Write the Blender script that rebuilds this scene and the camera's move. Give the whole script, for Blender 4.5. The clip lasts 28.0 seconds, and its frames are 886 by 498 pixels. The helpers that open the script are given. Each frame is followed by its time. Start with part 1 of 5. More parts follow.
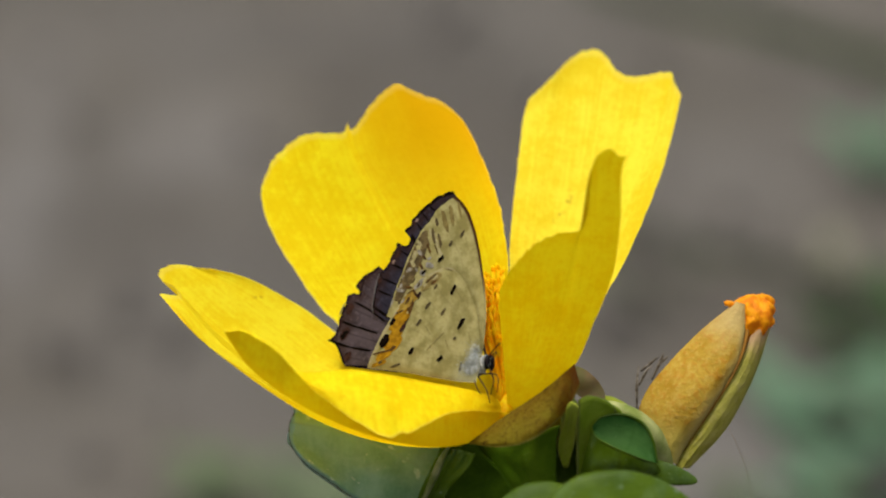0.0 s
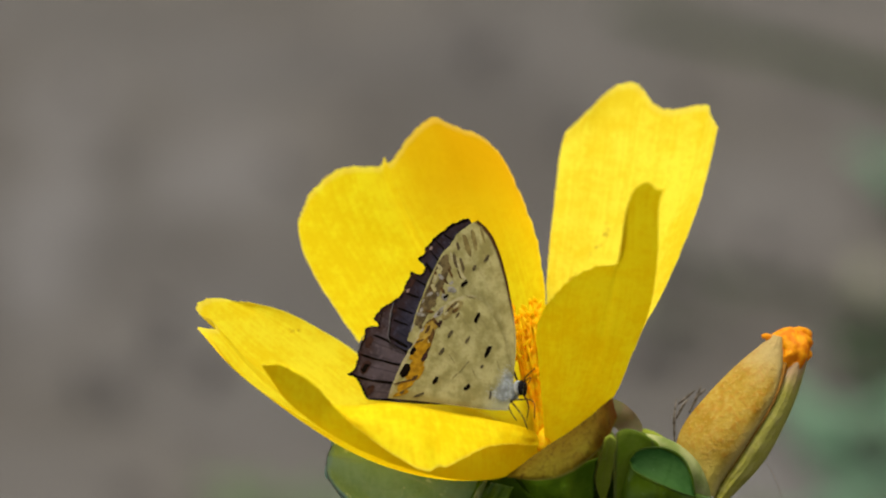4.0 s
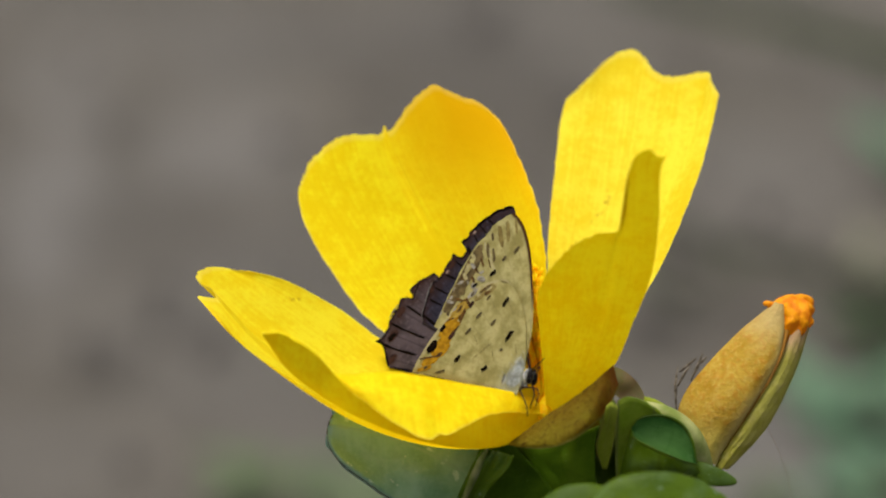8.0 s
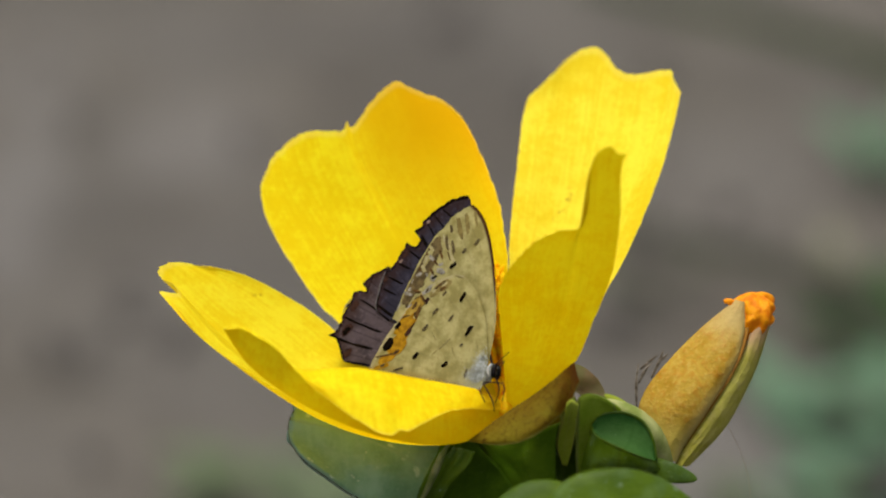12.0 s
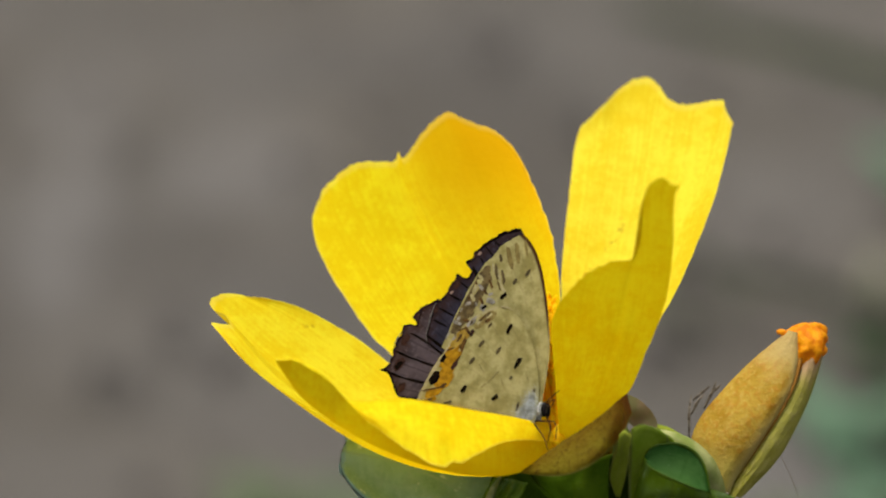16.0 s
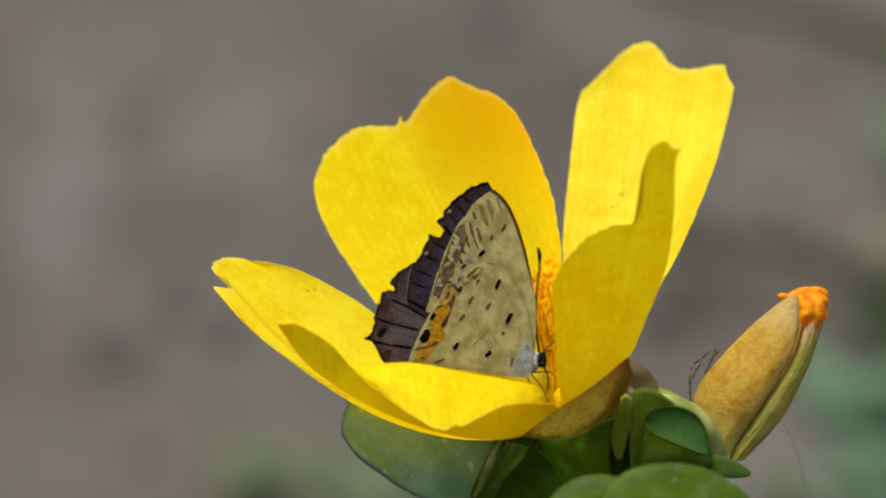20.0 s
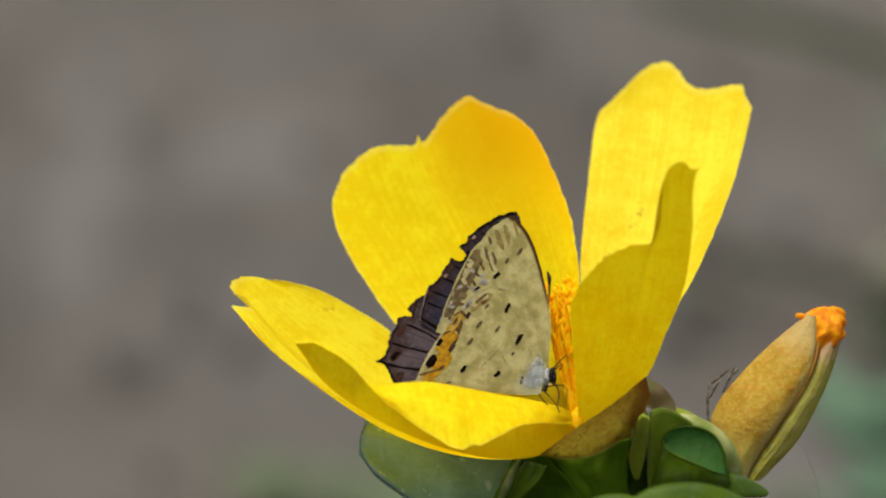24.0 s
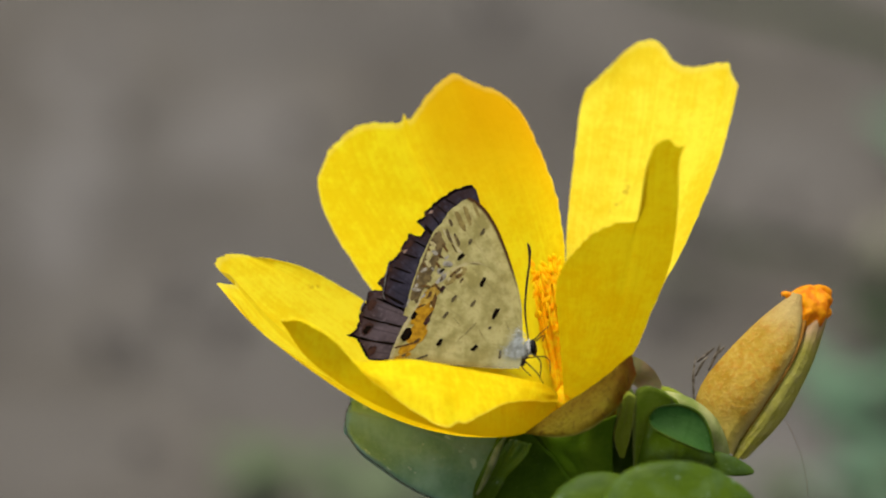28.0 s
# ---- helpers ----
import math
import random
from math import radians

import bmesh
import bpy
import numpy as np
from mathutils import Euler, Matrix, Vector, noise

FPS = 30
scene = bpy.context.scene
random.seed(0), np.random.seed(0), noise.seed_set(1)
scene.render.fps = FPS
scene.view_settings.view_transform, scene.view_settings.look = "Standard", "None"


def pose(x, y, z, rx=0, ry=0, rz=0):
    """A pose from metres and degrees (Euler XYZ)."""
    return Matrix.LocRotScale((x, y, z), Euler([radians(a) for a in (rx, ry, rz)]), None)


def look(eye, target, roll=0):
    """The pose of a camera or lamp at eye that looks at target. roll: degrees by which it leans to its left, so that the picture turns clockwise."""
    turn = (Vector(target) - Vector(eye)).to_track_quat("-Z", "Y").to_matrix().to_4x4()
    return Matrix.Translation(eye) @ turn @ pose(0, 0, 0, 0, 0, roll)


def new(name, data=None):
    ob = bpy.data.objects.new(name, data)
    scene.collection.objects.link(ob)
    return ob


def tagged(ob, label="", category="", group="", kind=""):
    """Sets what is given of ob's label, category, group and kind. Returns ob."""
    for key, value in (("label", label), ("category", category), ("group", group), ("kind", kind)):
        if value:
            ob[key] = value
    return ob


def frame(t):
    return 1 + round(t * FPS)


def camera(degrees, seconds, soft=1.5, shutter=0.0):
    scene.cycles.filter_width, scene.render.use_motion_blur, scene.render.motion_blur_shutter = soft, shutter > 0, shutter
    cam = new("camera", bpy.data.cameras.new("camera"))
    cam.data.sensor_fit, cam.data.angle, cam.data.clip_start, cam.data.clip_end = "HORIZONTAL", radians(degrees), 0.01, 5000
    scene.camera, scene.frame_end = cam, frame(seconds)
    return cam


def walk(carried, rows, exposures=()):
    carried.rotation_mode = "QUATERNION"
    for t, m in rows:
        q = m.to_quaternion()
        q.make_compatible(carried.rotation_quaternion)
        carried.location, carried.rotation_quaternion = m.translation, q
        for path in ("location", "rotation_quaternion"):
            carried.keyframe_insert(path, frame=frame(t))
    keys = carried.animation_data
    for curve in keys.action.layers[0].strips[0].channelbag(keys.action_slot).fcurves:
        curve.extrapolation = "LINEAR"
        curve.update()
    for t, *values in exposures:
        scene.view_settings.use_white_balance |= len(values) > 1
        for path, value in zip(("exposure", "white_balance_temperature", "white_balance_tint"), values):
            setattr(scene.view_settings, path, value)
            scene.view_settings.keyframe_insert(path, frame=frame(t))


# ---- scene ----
from mathutils.bvhtree import BVHTree

cam = camera(8.6, 28.0, soft=2.1)
# a long lens wide open: only the flower lies in focus
cam.data.dof.use_dof = True
cam.data.dof.focus_distance = 0.3985
cam.data.dof.aperture_fstop = 31.0
walk(cam, [
    (0, pose(0.00054, -0.37051, 0.31962, 67.964, -0.173, -0.210)), (0.5, pose(0.00054, -0.37043, 0.31966, 68.001, -0.157, -0.215)),
    (1, pose(0.00046, -0.37063, 0.31992, 68.081, -0.205, -0.155)), (1.5, pose(0.00032, -0.37015, 0.31993, 68.169, 0.039, -0.180)),
    (2, pose(0.00015, -0.37073, 0.32030, 68.231, -0.012, -0.075)), (2.5, pose(0.00005, -0.37042, 0.32024, 68.255, 0.010, -0.028)),
    (4.5, pose(-0.00005, -0.37054, 0.32007, 68.158, -0.004, 0.027)), (5, pose(0.00000, -0.37087, 0.31984, 68.000, 0.000, -0.000)),
    (5.5, pose(0.00021, -0.37065, 0.31967, 67.964, -0.048, -0.088)), (6, pose(0.00048, -0.37001, 0.31956, 68.026, -0.039, -0.234)),
    (6.5, pose(0.00056, -0.37023, 0.31978, 68.087, -0.051, -0.269)), (7, pose(0.00041, -0.37034, 0.31973, 68.044, -0.060, -0.190)),
    (7.5, pose(0.00017, -0.37009, 0.31943, 67.955, 0.050, -0.106)), (8, pose(-0.00005, -0.36969, 0.31931, 67.974, 0.142, -0.031)),
    (8.5, pose(-0.00021, -0.36977, 0.31958, 68.081, 0.072, 0.078)), (9, pose(-0.00003, -0.37003, 0.31978, 68.124, -0.027, 0.025)),
    (9.5, pose(0.00031, -0.37028, 0.31980, 68.090, -0.121, -0.111)), (10, pose(0.00075, -0.37034, 0.31954, 67.964, -0.155, -0.326)),
    (10.5, pose(0.00098, -0.37028, 0.31924, 67.842, -0.244, -0.408)), (11, pose(0.00091, -0.37071, 0.31940, 67.831, -0.187, -0.395)),
    (11.5, pose(0.00070, -0.37055, 0.31946, 67.888, -0.296, -0.243)), (12, pose(0.00055, -0.37039, 0.31953, 67.948, -0.195, -0.204)),
    (12.5, pose(0.00041, -0.37026, 0.31959, 67.995, -0.089, -0.175)), (14.5, pose(-0.00002, -0.36938, 0.31924, 68.000, 0.136, -0.043)),
    (15, pose(-0.00005, -0.36952, 0.31958, 68.127, -0.102, 0.066)), (15.5, pose(-0.00012, -0.37043, 0.32011, 68.201, -0.118, 0.110)),
    (16, pose(-0.00027, -0.36965, 0.31975, 68.179, 0.018, 0.130)), (16.5, pose(-0.00040, -0.36977, 0.31960, 68.090, 0.001, 0.205)),
    (17, pose(-0.00051, -0.37034, 0.31973, 68.047, 0.075, 0.231)), (17.5, pose(-0.00068, -0.37061, 0.31990, 68.073, 0.051, 0.329)),
    (18, pose(-0.00078, -0.36927, 0.31957, 68.167, 0.202, 0.320)), (18.5, pose(-0.00071, -0.37052, 0.32003, 68.149, 0.003, 0.364)),
    (19, pose(-0.00047, -0.37036, 0.31965, 68.006, -0.014, 0.249)), (19.5, pose(-0.00028, -0.37030, 0.31938, 67.896, 0.038, 0.127)),
    (20, pose(-0.00029, -0.37053, 0.31950, 67.910, 0.011, 0.146)), (20.5, pose(-0.00049, -0.37002, 0.31956, 68.027, 0.094, 0.215)),
    (22.5, pose(-0.00059, -0.37009, 0.31971, 68.080, 0.019, 0.300)), (23, pose(-0.00075, -0.37009, 0.31962, 68.040, 0.113, 0.343)),
    (23.5, pose(-0.00077, -0.37080, 0.31986, 68.023, 0.010, 0.394)), (24, pose(-0.00057, -0.37096, 0.32000, 68.055, -0.032, 0.310)),
    (24.5, pose(-0.00033, -0.37088, 0.32012, 68.121, -0.167, 0.237)), (25, pose(-0.00026, -0.37064, 0.32011, 68.159, -0.071, 0.163)),
    (25.5, pose(-0.00042, -0.37053, 0.31998, 68.122, -0.093, 0.255)), (26, pose(-0.00069, -0.37055, 0.31977, 68.027, 0.028, 0.343)),
    (26.5, pose(-0.00088, -0.37043, 0.31940, 67.884, 0.193, 0.377)), (27, pose(-0.00079, -0.37010, 0.31908, 67.800, 0.123, 0.357)),
    (27.5, pose(-0.00057, -0.37047, 0.31935, 67.856, 0.082, 0.261)), (28, pose(-0.00035, -0.37054, 0.31946, 67.887, -0.142, 0.237)),
])

# ---- daylight: a bright overcast sky, softened sun high over the camera ----
SUN_ELEVATION, SUN_TURN = radians(81), radians(-110)
world = bpy.data.worlds.new("overcast_sky")
scene.world = world
world.use_nodes = True
sky_tree = world.node_tree
sky = sky_tree.nodes.new("ShaderNodeTexSky")
sky.sky_type = 'NISHITA'
sky.sun_disc = False
sky.sun_elevation, sky.sun_rotation = SUN_ELEVATION, SUN_TURN
sky.air_density, sky.dust_density, sky.ozone_density = 1.0, 4.0, 1.0
sky_back = sky_tree.nodes["Background"]
sky_back.inputs["Strength"].default_value = 0.15
veil = sky_tree.nodes.new("ShaderNodeHueSaturation")
veil.inputs["Saturation"].default_value = 0.35
sky_tree.links.new(sky.outputs[0], veil.inputs["Color"])
sky_tree.links.new(veil.outputs[0], sky_back.inputs["Color"])
sun = new("sun", bpy.data.lights.new("sun", 'SUN'))
sun.data.energy, sun.data.angle, sun.data.color = 2.7, radians(16), (1.0, 0.96, 0.9)
toward = Vector((math.sin(SUN_TURN) * math.cos(SUN_ELEVATION), math.cos(SUN_TURN) * math.cos(SUN_ELEVATION), math.sin(SUN_ELEVATION)))
sun.matrix_world = look(toward * 5, (0, 0, 0))
scene.view_settings.exposure = 0.50

# ---- small tools ----
MM = 0.001
ORIGIN = {}
SIGHT = np.array((0.0, 0.927, -0.375))


def thing(name, place, label, category, group=""):
    """An Empty at a thing's base."""
    ob = new(name)
    ob.empty_display_size = 0.005
    ob.location = place
    ORIGIN[ob] = Vector(place)
    return tagged(ob, label, category, group)


def part(name, bm, material, parent, label=""):
    """One mesh, its vertices in millimetres of the place, under a thing or a part."""
    base = ORIGIN[parent]
    for v in bm.verts:
        v.co = v.co * MM - base
    bm.normal_update()
    me = bpy.data.meshes.new(name)
    bm.to_mesh(me)
    bm.free()
    for p in me.polygons:
        p.use_smooth = True
    me.materials.append(material)
    ob = new(name, me)
    ob.parent = parent
    ORIGIN[ob] = base
    return tagged(ob, label)


def spline(points, n):
    """A smooth curve of n + 1 points through the given ones, evenly spaced."""
    p = [np.array(q, float) for q in points]
    if len(p) == 2:
        return [p[0] + (p[1] - p[0]) * i / n for i in range(n + 1)]
    p = [2 * p[0] - p[1]] + p + [2 * p[-1] - p[-2]]
    fine = []
    for i in range(1, len(p) - 2):
        a, b, c, d = p[i - 1:i + 3]
        for k in range(16):
            s = k / 16
            fine.append(0.5 * (2 * b + (c - a) * s + (2 * a - 5 * b + 4 * c - d) * s * s + (3 * b - a - 3 * c + d) * s ** 3))
    fine.append(p[-2])
    fine = np.array(fine)
    run = np.concatenate([[0], np.cumsum(np.linalg.norm(np.diff(fine, axis=0), axis=1))])
    at = np.linspace(0, run[-1], n + 1)
    return list(np.stack([np.interp(at, run, fine[:, k]) for k in range(fine.shape[1])], 1))


def skin(rows, closed=False, ends=False):
    """A mesh over rows of points, with the UV map across and along it."""
    bm = bmesh.new()
    uv = bm.loops.layers.uv.new("UVMap")
    grid = [[bm.verts.new(Vector(q)) for q in row] for row in rows]
    nv, nu = len(rows) - 1, len(rows[0]) - (0 if closed else 1)
    for j in range(nv):
        for i in range(nu):
            k = (i + 1) % len(rows[0])
            quad = [(j, i, i), (j, k, i + 1), (j + 1, k, i + 1), (j + 1, i, i)]
            f = bm.faces.new([grid[a][b] for a, b, _ in quad])
            for loop, (a, _, c) in zip(f.loops, quad):
                loop[uv].uv = (c / nu, a / nv)
    if ends:
        bm.faces.new(grid[0][::-1])
        bm.faces.new(grid[-1])
    return bm


def blade(left, right, top, nu=28, nv=30, belly=0.0, ragged=0.0, ripple=0.0, seed=0, power=1.6, fold=0.0, even=False, trough=0.0):
    """A thin sheet between two side edges that rise from a common base to a free margin."""
    lo, ro, to = spline(left, nv), spline(right, nv), spline(top, nu)
    span = np.cross(ro[nv // 2] - lo[nv // 2], to[nu // 2] - lo[0])
    n = span / np.linalg.norm(span)
    if even and abs(n @ SIGHT) > 0.25:
        # the free margin lies evenly in the sheet: no corrugation runs down from its teeth
        along = np.linspace(0, 1, nu + 1)
        rise = np.array([(to[i] - lo[-1] * (1 - u) - ro[-1] * u) @ n for i, u in enumerate(along)])
        bow = along * (1 - along)
        shape = np.stack([bow, bow * along], 1)
        level = shape @ np.linalg.lstsq(shape, rise, rcond=None)[0]
        to = [q + SIGHT * (g - r) / (n @ SIGHT) for q, g, r in zip(to, level, rise)]
    rows = []
    for j in range(nv + 1):
        v = j / nv
        row = []
        for i in range(nu + 1):
            u = i / nu
            flat = lo[-1] * (1 - u) + ro[-1] * u
            q = lo[j] * (1 - u) + ro[j] * u + (to[i] - flat) * v ** power
            q = q + n * belly * math.sin(math.pi * u) * math.sin(math.pi * (0.08 + 0.92 * v))
            q = q - n * fold * math.exp(-((u - 0.5) / 0.09) ** 2) * v
            if trough:
                q = q + SIGHT * trough * math.exp(-((u - 0.80) / 0.10) ** 2) * v
            if ripple:
                q = q + n * ripple * noise.noise(Vector((u * 5 + seed * 7, v * 3, seed))) * v
            if ragged:
                edge = max(0.0, v * 6 - 5)
                side = max(0.0, abs(u - 0.5) * 12 - 5)
                away = to[i] - lo[0]
                away = away / np.linalg.norm(away)
                q = q + away * ragged * edge * (noise.noise(Vector((u * 34 + seed, seed, 3))) + 0.6 * noise.noise(Vector((u * 80 + seed, seed, 9))))
                q = q + (ro[j] - lo[j]) / 18 * ragged * side * (noise.noise(Vector((v * 26 + seed, seed + u * 3, 5))) + 0.7 * noise.noise(Vector((v * 70 + seed, seed, 6)))) * (1 if u > 0.5 else -1)
            row.append(q)
        rows.append(row)
    return skin(rows)


def tube(path, radii, side=None, flat=1.0, n=10, steps=None):
    """A round or flattened body along a path, with its radius at even steps."""
    steps = steps or max(4, 3 * (len(path) - 1))
    line = spline(path, steps)
    at = np.interp(np.linspace(0, 1, steps + 1), np.linspace(0, 1, len(radii)), radii)
    rows = []
    for j, q in enumerate(line):
        d = line[min(j + 1, steps)] - line[max(j - 1, 0)]
        d = d / (np.linalg.norm(d) + 1e-9)
        s = np.array(side if side is not None else (0.31, 0.92, 0.23), float)
        s = s - d * (s @ d)
        s = s / np.linalg.norm(s)
        up = np.cross(d, s)
        rows.append([q + at[j] * (s * math.cos(a) + up * flat * math.sin(a)) for a in (2 * math.pi * i / n for i in range(n))])
    return skin(rows, closed=True, ends=True)


def join(*parts_of):
    """Several meshes as one."""
    bm = bmesh.new()
    bm.loops.layers.uv.new("UVMap")
    for b in parts_of:
        me = bpy.data.meshes.new("tmp")
        b.to_mesh(me)
        bm.from_mesh(me)
        b.free()
        bpy.data.meshes.remove(me)
    return bm


# ---- materials ----
def node(tree, kind, out=0, settings=(), **ins):
    n = tree.nodes.new("ShaderNode" + kind)
    for key, value in settings:
        setattr(n, key, value)
    for key, value in ins.items():
        socket = n.inputs[int(key[1:])] if key[0] == "i" and key[1:].isdigit() else n.inputs[key.replace("_", " ")]
        if isinstance(value, bpy.types.NodeSocket):
            tree.links.new(value, socket)
        else:
            socket.default_value = value
    return n.outputs[out]


def start(name):
    m = bpy.data.materials.new(name)
    m.use_nodes = True
    t = m.node_tree
    t.nodes.clear()
    return m, t


def finish(t, shader):
    out = t.nodes.new("ShaderNodeOutputMaterial")
    t.links.new(shader, out.inputs["Surface"])


def calc(t, op, a, b=0.0, c=0.0):
    return node(t, "Math", 0, (("operation", op),), i0=a, i1=b, i2=c)


def blend(t, f, a, b):
    a = (*a, 1) if isinstance(a, tuple) and len(a) == 3 else a
    b = (*b, 1) if isinstance(b, tuple) and len(b) == 3 else b
    return node(t, "Mix", 2, (("data_type", 'RGBA'),), i0=f, i6=a, i7=b)


def step(t, x, lo, hi, a=0.0, b=1.0):
    return node(t, "MapRange", 0, (("interpolation_type", 'SMOOTHSTEP'),), Value=x, From_Min=lo, From_Max=hi, To_Min=a, To_Max=b)


def grain(t, scale, detail=3.0, rough=0.55, where=None):
    where = where if where is not None else node(t, "TexCoord", 3)
    return node(t, "TexNoise", 0, (), Vector=where, Scale=scale, Detail=detail, Roughness=rough)


def across(t):
    """The UV map, and its two values."""
    uv = node(t, "TexCoord", 2)
    return uv, node(t, "SeparateXYZ", 0, (), Vector=uv), node(t, "SeparateXYZ", 1, (), Vector=uv)


def bump(t, height, strength, distance):
    return node(t, "Bump", 0, (), Height=height, Strength=strength, Distance=distance)


def thin(t, colour, through_colour, share, rough, normal=None, gloss=0.3):
    extra = {"Normal": normal} if normal is not None else {}
    front = node(t, "BsdfPrincipled", 0, (), Base_Color=colour, Roughness=rough, Specular_IOR_Level=gloss, **extra)
    back = node(t, "BsdfTranslucent", 0, (), Color=through_colour, **extra)
    return node(t, "MixShader", 0, (), i0=share, i1=front, i2=back)


def petal_material(name="yellow_petal", scars=(), pale=0.0, deepen=0.0, hem=0.18, dull=1.0):
    """Yellow petal skin; scars are brown scuffs at places of the UV map: (u, v, half width, half height)."""
    m, t = start(name)
    uv, u, v = across(t)
    bend = node(t, "Mapping", 0, (), Vector=uv, Scale=(85, 4.5, 1))
    wander = node(t, "VectorMath", 0, (("operation", 'ADD'),), i0=bend, i1=node(t, "TexNoise", 1, (), Vector=uv, Scale=5.0, Detail=2.0))
    streak = node(t, "TexNoise", 0, (), Vector=wander, Scale=1.0, Detail=4.0, Roughness=0.65)
    broad, middle, fine = grain(t, 170, 3, 0.6), grain(t, 620, 4, 0.65), grain(t, 2600, 3, 0.6)
    mixed = calc(t, 'ADD', calc(t, 'ADD', calc(t, 'MULTIPLY', streak, 0.26), calc(t, 'MULTIPLY', middle, 0.28)), calc(t, 'ADD', calc(t, 'MULTIPLY', broad, 0.28), calc(t, 'MULTIPLY', fine, 0.18)))
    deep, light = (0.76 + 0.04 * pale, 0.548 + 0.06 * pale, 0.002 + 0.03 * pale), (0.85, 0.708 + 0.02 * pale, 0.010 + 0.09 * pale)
    # dull below 1 darkens the yellow to stand for shade
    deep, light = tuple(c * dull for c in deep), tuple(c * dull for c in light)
    colour = blend(t, step(t, mixed, 0.42, 0.58), deep, light)
    # deeper orange towards one side and the free margin
    if deepen:
        side = calc(t, 'ADD', u, calc(t, 'MULTIPLY', calc(t, 'SUBTRACT', broad, 0.5), 0.5))
        orange = calc(t, 'MULTIPLY', calc(t, 'MULTIPLY', step(t, side, 0.30, 0.75), step(t, v, 0.45, 0.95)), deepen)
        colour = blend(t, orange, colour, (0.70, 0.37, 0.0))
    colour = blend(t, step(t, v, 0.18, 0.0), colour, (0.84, 0.54, 0.0))
    rim = calc(t, 'MAXIMUM', step(t, v, 0.978, 0.992), step(t, calc(t, 'ABSOLUTE', calc(t, 'SUBTRACT', u, 0.5)), 0.490, 0.497))
    colour = blend(t, calc(t, 'MULTIPLY', rim, hem), colour, (0.88, 0.80, 0.22))
    speck = step(t, grain(t, 800, 1), 0.76, 0.82)
    colour = blend(t, calc(t, 'MULTIPLY', speck, 0.3), colour, (0.50, 0.25, 0.01))
    for su, sv, ru, rv in scars:
        slant = calc(t, 'ADD', calc(t, 'SUBTRACT', u, su), calc(t, 'MULTIPLY', calc(t, 'SUBTRACT', v, sv), -1.2))
        du = calc(t, 'POWER', calc(t, 'ABSOLUTE', calc(t, 'DIVIDE', slant, ru)), 2.0)
        dv = calc(t, 'POWER', calc(t, 'ABSOLUTE', calc(t, 'DIVIDE', calc(t, 'SUBTRACT', v, sv), rv)), 2.0)
        near = step(t, calc(t, 'ADD', du, dv), 1.0, 0.1)
        mark = calc(t, 'MULTIPLY', near, step(t, grain(t, 2400, 2), 0.48, 0.60))
        colour = blend(t, calc(t, 'MULTIPLY', mark, 0.8), colour, (0.36, 0.17, 0.01))
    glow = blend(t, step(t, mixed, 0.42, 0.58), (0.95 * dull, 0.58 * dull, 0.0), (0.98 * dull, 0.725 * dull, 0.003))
    if deepen:
        glow = blend(t, orange, glow, (0.84, 0.47, 0.0))
    glow = blend(t, calc(t, 'MULTIPLY', rim, hem), glow, (1.0, 0.84, 0.12))
    h = calc(t, 'ADD', calc(t, 'MULTIPLY', streak, 0.18), calc(t, 'ADD', calc(t, 'MULTIPLY', middle, 0.35), calc(t, 'MULTIPLY', fine, 0.25)))
    finish(t, thin(t, colour, glow, 0.45, 0.6, bump(t, h, 0.35, 0.0003), 0.035))
    return m


def leaf_material(name, dark, light, rim, gloss=0.04, band=0.06, dust=0.0):
    m, t = start(name)
    uv, u, v = across(t)
    broad = grain(t, 260, 4)
    fine = grain(t, 3200, 3)
    vein = node(t, "TexNoise", 0, (), Vector=node(t, "Mapping", 0, (), Vector=uv, Scale=(9, 26, 1)), Scale=1.0, Detail=3.0)
    tone = calc(t, 'ADD', calc(t, 'MULTIPLY', broad, 0.85), calc(t, 'MULTIPLY', vein, 0.15))
    colour = blend(t, step(t, tone, 0.38, 0.62), dark, light)
    colour = blend(t, calc(t, 'MULTIPLY', step(t, fine, 0.50, 0.70), 0.35), colour, light)
    speck = step(t, grain(t, 6000, 1), 0.70, 0.80)
    colour = blend(t, calc(t, 'MULTIPLY', speck, 0.22), colour, (0.30, 0.34, 0.20))
    if dust:
        colour = blend(t, calc(t, 'MULTIPLY', step(t, grain(t, 1300, 2), 0.64, 0.72), dust), colour, (0.50, 0.58, 0.54))
        colour = blend(t, calc(t, 'MULTIPLY', step(t, grain(t, 700, 4), 0.45, 0.68), dust * 0.5), colour, (0.20, 0.30, 0.25))
    edge = step(t, calc(t, 'ABSOLUTE', calc(t, 'SUBTRACT', calc(t, 'FRACT', calc(t, 'ADD', calc(t, 'MULTIPLY', u, 2.0), 0.5)), 0.5)), band, 0.0)
    colour = blend(t, calc(t, 'MULTIPLY', edge, 0.8), colour, rim)
    h = calc(t, 'ADD', calc(t, 'MULTIPLY', broad, 0.6), calc(t, 'MULTIPLY', fine, 0.4))
    front = node(t, "BsdfPrincipled", 0, (), Base_Color=colour, Roughness=0.45, Specular_IOR_Level=gloss,
                 Normal=bump(t, h, 0.4, 0.0002))
    finish(t, front)
    return m


